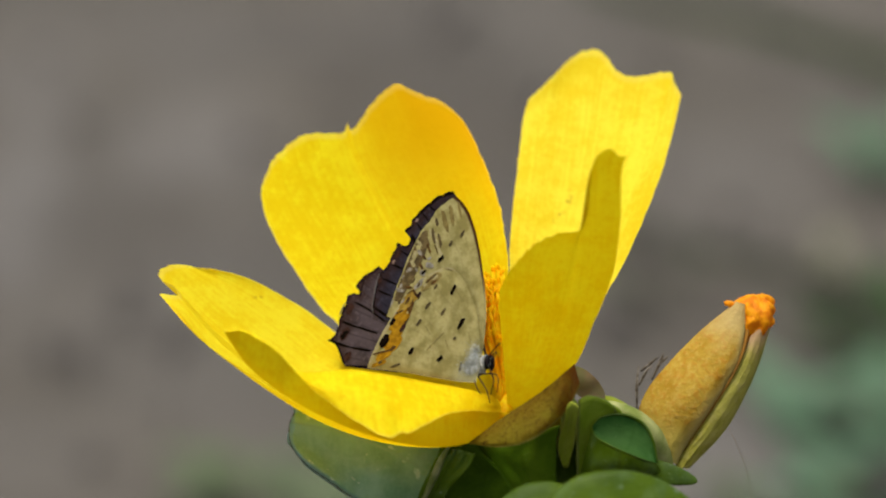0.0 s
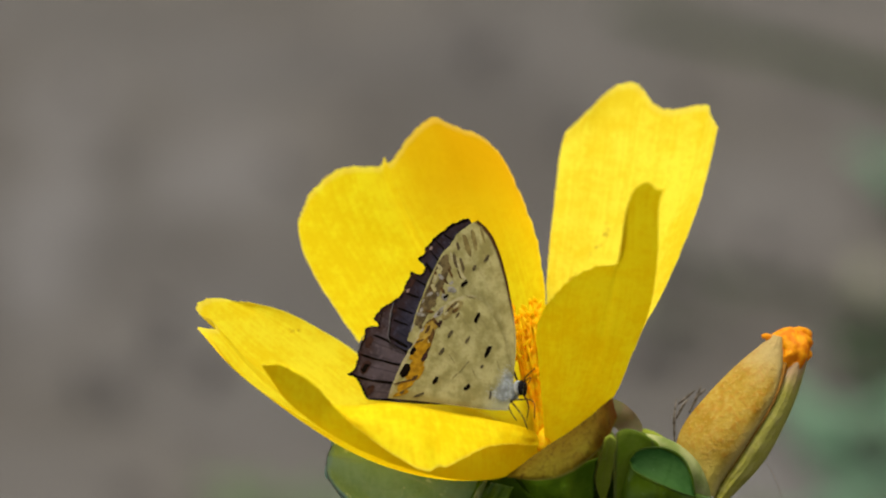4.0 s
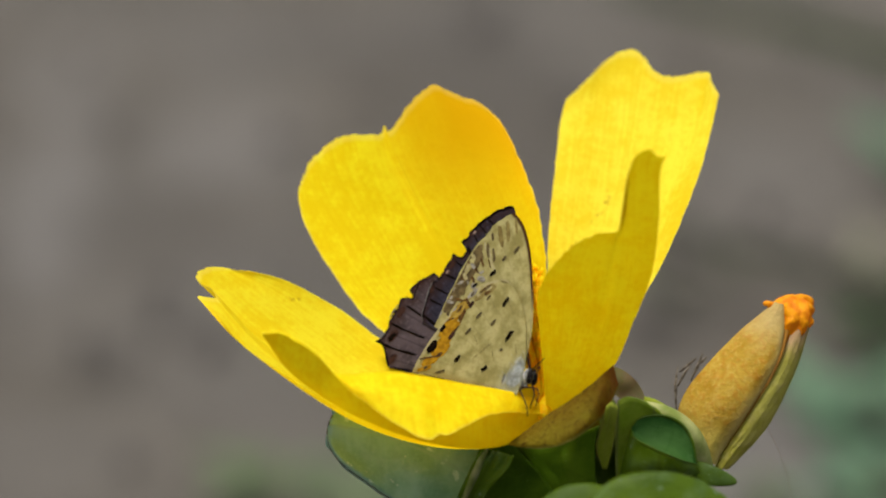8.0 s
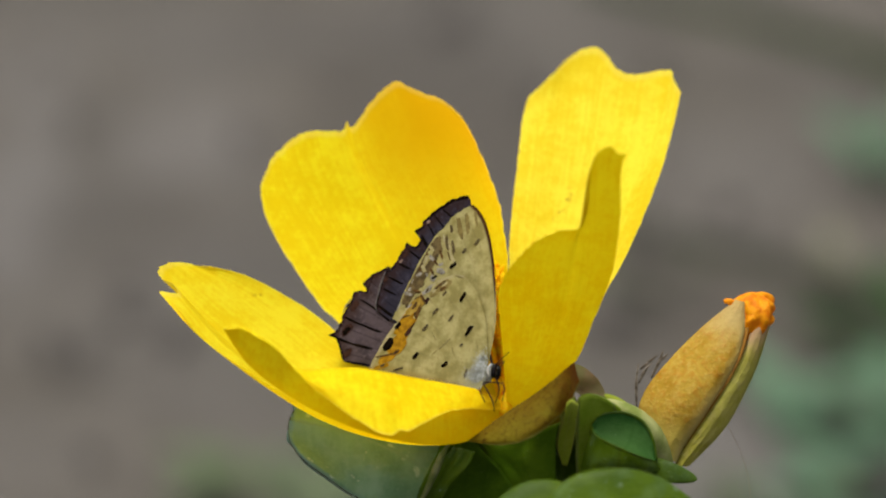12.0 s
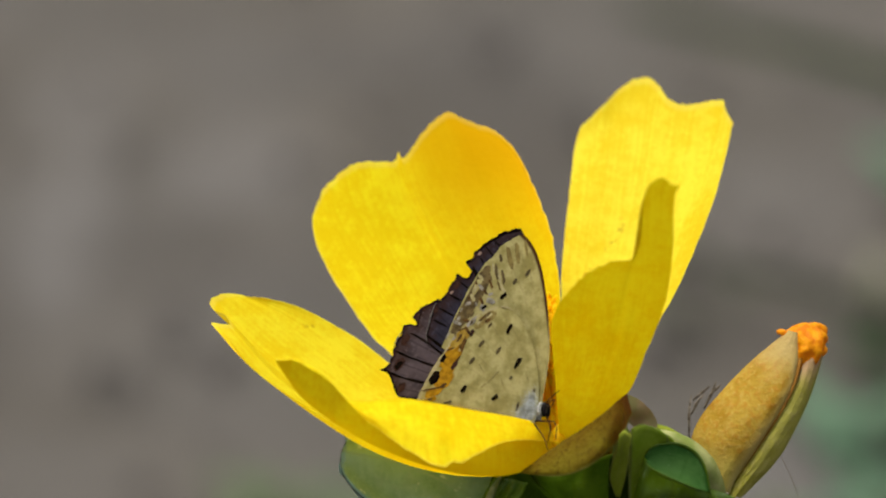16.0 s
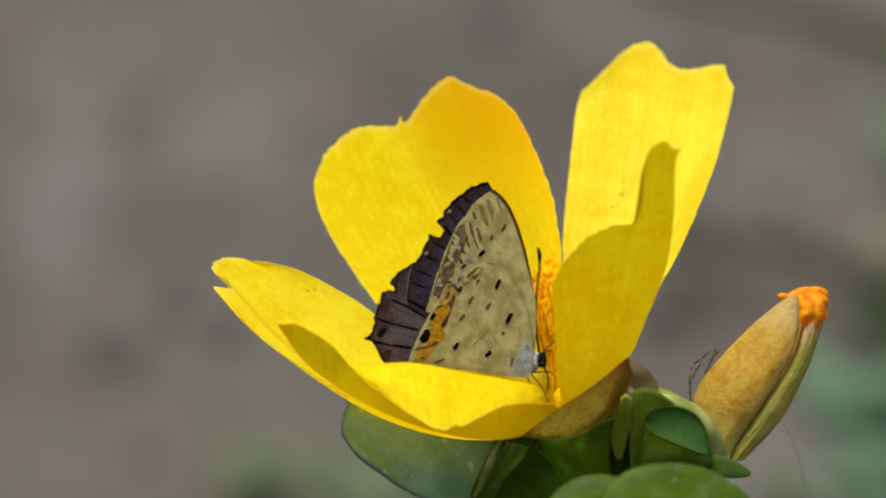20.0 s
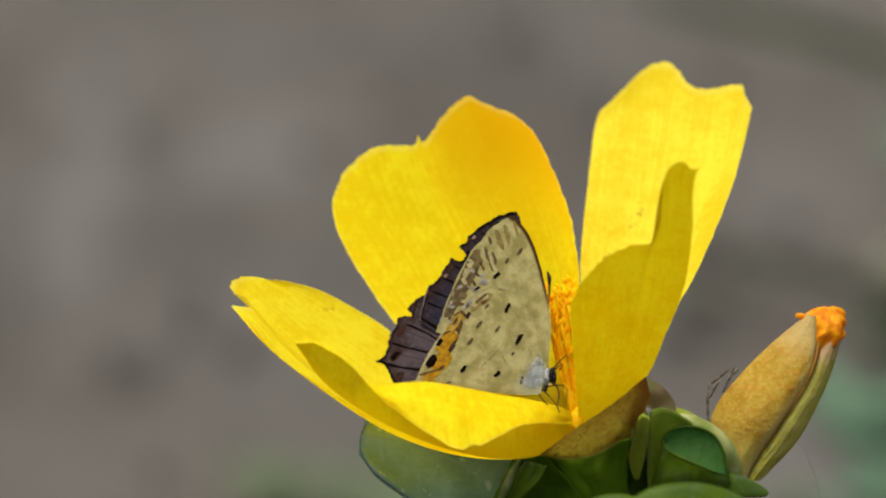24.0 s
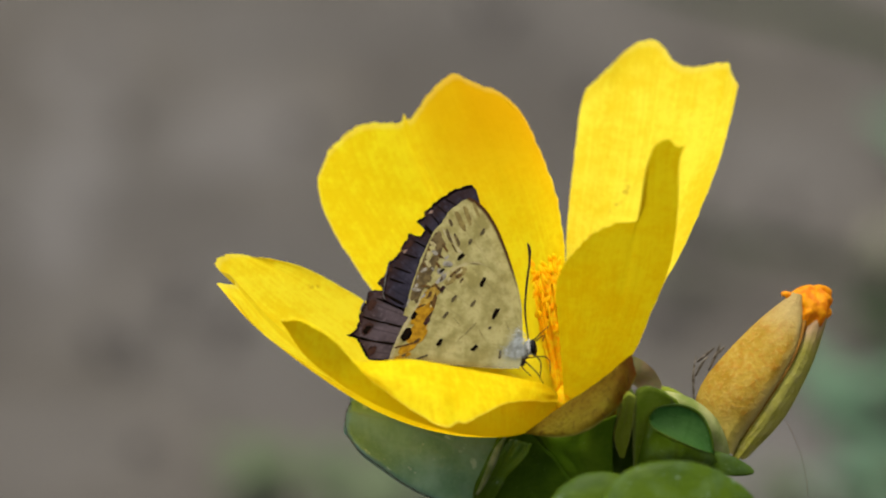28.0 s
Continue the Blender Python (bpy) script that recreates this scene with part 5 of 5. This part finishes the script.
def pebbles():
    rng = random.Random(12)
    verts, faces = [], []
    for k in range(220):
        x, y, r = rng.uniform(-0.09, 0.1) * 1.6, rng.uniform(0.22, 0.72), rng.uniform(0.0008, 0.0024)
        n = len(verts)
        ring = [rng.uniform(0.75, 1.2) for _ in range(6)]
        verts += [(x + r * ring[i] * math.cos(i * 1.047), y + r * ring[i] * math.sin(i * 1.047), -0.004) for i in range(6)]
        verts += [(x + 0.6 * r * ring[i] * math.cos(i * 1.047 + 0.3), y + 0.6 * r * ring[i] * math.sin(i * 1.047 + 0.3), r * 0.8 - 0.002) for i in range(6)]
        faces += [(n + i, n + (i + 1) % 6, n + 6 + (i + 1) % 6, n + 6 + i) for i in range(6)] + [tuple(n + 6 + i for i in range(6))]
    me = bpy.data.meshes.new("pebbles")
    me.from_pydata(verts, [], faces)
    me.materials.append(PEBBLE)
    return tagged(new("pebbles", me), "small grey pebbles scattered on the soil", "pebbles", "", "stuff")


pebbles()


def motions():
    """The butterfly rocks on its feet and its wings slide against one another."""
    walk(butterfly, [
        (0, pose(0.00337, -0.00581, 0.16362, 62.01, -13.00, -30.91)), (0.5, pose(0.00338, -0.00586, 0.16350, 62.10, -11.91, -29.55)),
        (1, pose(0.00338, -0.00586, 0.16348, 62.42, -12.09, -27.91)), (1.5, pose(0.00320, -0.00576, 0.16376, 64.40, -10.03, -25.54)),
        (2, pose(0.00299, -0.00570, 0.16388, 65.06, -9.37, -24.09)), (2.5, pose(0.00300, -0.00574, 0.16376, 64.90, -9.76, -24.16)),
        (4.5, pose(0.00270, -0.00565, 0.16399, 63.12, -10.72, -20.81)), (5, pose(0.00290, -0.00575, 0.16372, 60.24, -12.09, -24.80)),
        (5.5, pose(0.00310, -0.00584, 0.16352, 56.98, -13.04, -28.62)), (6, pose(0.00327, -0.00589, 0.16337, 55.53, -13.14, -31.41)),
        (6.5, pose(0.00342, -0.00593, 0.16333, 55.36, -11.33, -32.40)), (7, pose(0.00360, -0.00596, 0.16321, 55.41, -9.88, -33.74)),
        (7.5, pose(0.00359, -0.00599, 0.16313, 55.86, -9.79, -34.32)), (8, pose(0.00370, -0.00606, 0.16298, 56.31, -9.96, -34.24)),
        (8.5, pose(0.00342, -0.00601, 0.16316, 57.86, -7.92, -32.49)), (9, pose(0.00364, -0.00600, 0.16313, 57.14, -10.20, -33.14)),
        (9.5, pose(0.00354, -0.00597, 0.16320, 55.47, -10.50, -31.02)), (10, pose(0.00364, -0.00603, 0.16304, 54.09, -11.34, -29.77)),
        (10.5, pose(0.00367, -0.00608, 0.16293, 54.01, -11.89, -29.87)), (11, pose(0.00376, -0.00604, 0.16303, 55.10, -10.54, -30.59)),
        (11.5, pose(0.00369, -0.00598, 0.16321, 56.86, -9.10, -30.25)), (12, pose(0.00372, -0.00603, 0.16305, 56.92, -9.81, -28.26)),
        (12.5, pose(0.00369, -0.00601, 0.16308, 57.90, -8.80, -27.96)), (14.5, pose(0.00363, -0.00615, 0.16279, 58.51, -10.59, -25.73)),
        (15, pose(0.00361, -0.00607, 0.16296, 58.76, -9.90, -24.22)), (15.5, pose(0.00362, -0.00605, 0.16301, 59.73, -8.90, -23.02)),
        (16, pose(0.00361, -0.00607, 0.16297, 61.09, -8.46, -23.35)), (16.5, pose(0.00352, -0.00608, 0.16299, 63.54, -8.31, -22.81)),
        (17, pose(0.00352, -0.00598, 0.16322, 65.99, -7.47, -21.42)), (17.5, pose(0.00323, -0.00591, 0.16342, 67.63, -9.09, -19.51)),
        (18, pose(0.00327, -0.00598, 0.16322, 67.78, -11.23, -19.27)), (18.5, pose(0.00336, -0.00589, 0.16344, 68.71, -7.11, -21.65)),
        (19, pose(0.00317, -0.00583, 0.16361, 69.76, -7.25, -20.97)), (19.5, pose(0.00307, -0.00586, 0.16357, 68.53, -8.00, -19.77)),
        (20, pose(0.00310, -0.00586, 0.16351, 66.29, -9.12, -19.98)), (20.5, pose(0.00313, -0.00587, 0.16345, 64.33, -9.54, -20.79)),
        (22.5, pose(0.00251, -0.00587, 0.16347, 54.79, -8.57, -13.96)), (23, pose(0.00239, -0.00589, 0.16350, 52.65, -9.06, -10.06)),
        (23.5, pose(0.00241, -0.00586, 0.16355, 50.71, -7.90, -8.87)), (24, pose(0.00249, -0.00590, 0.16343, 48.63, -9.04, -10.52)),
        (24.5, pose(0.00258, -0.00595, 0.16335, 47.20, -10.73, -11.43)), (25, pose(0.00278, -0.00600, 0.16314, 46.61, -9.75, -19.36)),
        (25.5, pose(0.00288, -0.00604, 0.16305, 47.22, -9.42, -20.61)), (26, pose(0.00275, -0.00599, 0.16316, 48.74, -7.75, -17.86)),
        (26.5, pose(0.00272, -0.00600, 0.16314, 48.78, -7.89, -16.34)), (27, pose(0.00266, -0.00605, 0.16310, 47.91, -8.69, -13.45)),
        (27.5, pose(0.00262, -0.00601, 0.16320, 46.71, -8.89, -9.38)), (28, pose(0.00192, -0.00588, 0.16369, 47.10, -5.28, -3.03)),
    ])
    # turn and shift, in its own plane, of each wing that slides against the near hindwing
    near_fore_turns = [
        (0, 0.18, -0.06, 0.07), (0.5, 0.89, -0.10, 0.01), (1, 0.60, -0.05, -0.11), (1.5, 1.92, -0.14, -0.11), (2, -0.12, -0.05, 0.05), (2.5, -1.58, 0.01, 0.15),
        (4.5, -1.55, -0.03, 0.18), (5, -1.39, -0.05, 0.12), (5.5, -1.03, -0.06, 0.08), (6, 0.60, -0.15, -0.02), (6.5, 1.21, -0.18, -0.06), (7, 1.44, -0.20, -0.08),
        (7.5, 1.60, -0.21, -0.05), (8, 1.61, -0.20, -0.04), (8.5, 1.05, -0.20, 0.11), (9, 0.24, -0.15, 0.07), (9.5, -1.06, -0.08, 0.15), (10, -1.52, -0.04, 0.13),
        (10.5, -0.70, -0.09, 0.07), (11, -0.19, -0.12, 0.06), (11.5, -0.08, -0.14, 0.09), (12, -0.79, -0.08, 0.07), (12.5, -0.30, -0.12, 0.08), (14.5, -2.64, 0.00, 0.11),
        (15, -2.96, 0.03, 0.03), (15.5, -3.18, 0.06, -0.04), (16, -3.43, 0.09, -0.01), (16.5, -2.74, 0.07, -0.00), (17, -1.66, 0.03, -0.05), (17.5, -0.95, -0.01, -0.02),
        (18, -1.20, 0.04, -0.04), (18.5, 0.40, -0.05, -0.06), (19, 0.39, -0.07, 0.10), (19.5, 0.29, -0.05, 0.06), (20, 0.06, 0.01, 0.01), (20.5, -0.12, 0.04, 0.02),
        (22.5, 0.97, 0.01, 0.22), (23, -2.23, 0.19, 0.38), (23.5, -1.66, 0.16, 0.32), (24, -1.84, 0.19, 0.28), (24.5, -1.17, 0.17, 0.24), (25, 2.25, 0.00, 0.03),
        (25.5, 4.17, -0.09, -0.13), (26, 4.30, -0.12, -0.09), (26.5, 3.50, -0.10, -0.08), (27, 2.69, -0.05, -0.08), (27.5, 1.78, 0.01, -0.08), (28, 1.42, 0.01, -0.01),
    ]
    far_fore_turns = [
        (0, 0.25, 0.02, -0.05), (0.5, 0.80, 0.01, -0.06), (1, 0.67, 0.15, -0.23), (1.5, 2.46, 0.05, -0.21), (2, 2.52, 0.13, -0.30), (2.5, 1.64, 0.09, -0.20),
        (4.5, -0.02, 0.09, -0.11), (5, -0.40, 0.08, -0.10), (5.5, -0.43, -0.10, 0.15), (6, 0.57, -0.09, 0.07), (6.5, 1.35, -0.08, 0.00), (7, 1.70, -0.07, -0.03),
        (7.5, 1.87, -0.10, -0.02), (8, 1.59, -0.10, 0.00), (8.5, 0.81, -0.17, 0.15), (9, 0.59, -0.30, 0.31), (9.5, -0.49, -0.25, 0.31), (10, -1.32, -0.17, 0.24),
        (10.5, -0.72, -0.18, 0.19), (11, -0.31, -0.18, 0.16), (11.5, -0.15, -0.24, 0.23), (12, -0.74, -0.22, 0.24), (12.5, -0.56, -0.27, 0.28), (14.5, -3.09, -0.04, 0.09),
        (15, -3.52, 0.02, 0.02), (15.5, -3.73, 0.14, -0.16), (16, -3.87, 0.17, -0.17), (16.5, -3.39, 0.15, -0.14), (17, -1.91, 0.15, -0.21), (17.5, -1.12, 0.10, -0.14),
        (18, -1.15, 0.10, -0.08), (18.5, 1.82, 0.07, -0.24), (19, 0.70, 0.05, -0.10), (19.5, 0.89, -0.05, 0.02), (20, 0.01, -0.00, 0.01), (20.5, -0.73, 0.02, 0.02),
        (22.5, 0.43, -0.11, 0.02), (23, -4.15, 0.02, 0.19), (23.5, -5.27, 0.16, 0.03), (24, -5.85, 0.18, 0.03), (24.5, -5.59, 0.18, 0.02), (25, -1.07, 0.06, -0.15),
        (25.5, 1.37, 0.13, -0.39), (26, 1.27, 0.08, -0.28), (26.5, -0.48, 0.10, -0.16), (27, -1.05, -0.01, 0.04), (27.5, -1.59, -0.08, 0.18), (28, -2.70, -0.11, 0.33),
    ]
    far_hind_turns = [
        (0, -1.08, -0.42, 0.07), (0.5, -1.15, -0.30, 0.05), (1, -1.34, -0.14, 0.03), (1.5, -0.45, 0.08, -0.05), (2, -0.28, 0.22, -0.08), (2.5, -0.34, 0.11, -0.07),
        (4.5, -0.62, 0.16, -0.10), (5, -1.72, -0.12, -0.00), (5.5, -2.57, -0.53, 0.12), (6, -2.70, -0.58, 0.13), (6.5, -1.90, -0.55, 0.09), (7, -1.51, -0.60, 0.08),
        (7.5, -1.39, -0.61, 0.08), (8, -1.48, -0.64, 0.09), (8.5, -1.33, -0.49, 0.04), (9, -1.88, -0.69, 0.10), (9.5, -2.78, -0.61, 0.11), (10, -3.76, -0.54, 0.14),
        (10.5, -3.85, -0.60, 0.15), (11, -2.80, -0.60, 0.10), (11.5, -2.14, -0.54, 0.05), (12, -3.33, -0.54, 0.11), (12.5, -3.23, -0.48, 0.09), (14.5, -3.94, -0.19, 0.08),
        (15, -3.92, -0.04, 0.05), (15.5, -3.50, 0.18, -0.01), (16, -3.31, 0.25, -0.02), (16.5, -2.70, 0.30, -0.04), (17, -1.76, 0.30, -0.06), (17.5, -1.55, 0.32, -0.06),
        (18, -2.36, 0.25, 0.01), (18.5, 1.28, 0.14, -0.13), (19, 1.36, 0.16, -0.12), (19.5, 0.40, 0.05, -0.06), (20, -0.17, 0.00, -0.04), (20.5, -0.51, 0.01, -0.04),
        (22.5, -2.86, 0.35, -0.11), (23, -3.90, 0.49, -0.12), (23.5, -3.66, 0.66, -0.19), (24, -4.12, 0.61, -0.16), (24.5, -4.50, 0.53, -0.12), (25, -3.69, 0.29, -0.10),
        (25.5, -3.34, 0.31, -0.11), (26, -2.56, 0.47, -0.18), (26.5, -2.88, 0.49, -0.17), (27, -3.52, 0.40, -0.12), (27.5, -4.30, 0.42, -0.08), (28, -3.83, 0.65, -0.17),
    ]
    nod = [
        (0, 0.03, 0.18), (0.5, 0.04, 0.23), (1, 0.01, 0.27), (1.5, 0.03, 0.26), (2, 0.07, 0.28), (2.5, 0.08, 0.30), (4.5, 0.18, 0.30), (5, 0.09, 0.32),
        (5.5, 0.01, 0.30), (6, 0.02, 0.25), (6.5, 0.03, 0.23), (7, 0.02, 0.21), (7.5, 0.03, 0.21), (8, 0.02, 0.16), (8.5, 0.07, 0.07), (9, 0.06, 0.08),
        (9.5, 0.04, 0.11), (10, 0.03, 0.13), (10.5, 0.04, 0.16), (11, 0.03, 0.14), (11.5, 0.06, 0.09), (12, 0.06, 0.13), (12.5, 0.05, 0.14), (14.5, -0.02, -0.31),
        (15, -0.07, -0.30), (15.5, -0.08, -0.28), (16, -0.09, -0.27), (16.5, -0.06, -0.29), (17, -0.02, -0.32), (17.5, 0.03, -0.34), (18, 0.02, -0.24), (18.5, 0.01, -0.14),
        (19, 0.08, -0.12), (19.5, 0.07, -0.07), (20, 0.02, -0.02), (20.5, 0.00, -0.01), (22.5, -0.00, 0.20), (23, 0.02, 0.25), (23.5, 0.03, 0.19), (24, 0.02, 0.14),
        (24.5, 0.01, 0.11), (25, -0.06, 0.13), (25.5, -0.10, 0.12), (26, -0.09, 0.09), (26.5, -0.10, 0.13), (27, -0.09, 0.23), (27.5, 0.01, 0.34), (28, 0.23, 0.35),
    ]
    hinge = Matrix.Translation((1.1 * MM, -0.3 * MM, 0))
    for sliding, turns in ((near_fore, near_fore_turns), (far_fore, far_fore_turns), (far_hind, far_hind_turns)):
        walk(sliding, [(t, hinge @ pose(x * MM, y * MM, 0, 0, 0, a) @ hinge.inverted()) for t, a, x, y in turns])
    root = Matrix.Translation((head_at[0] * MM, head_at[1] * MM, 0))
    for feeler in feelers:
        walk(feeler, [(t, root @ pose(0, 0, 0, 0, 0, a) @ root.inverted()) for t, a in ((0, 15), (15.5, 15), (17, 10), (17.8, 1), (19.5, 0), (26, 0), (28, -2))])
    for body_part in (head, thorax):
        walk(body_part, [(t, pose(x * MM, y * MM, 0)) for t, x, y in nod])


motions()
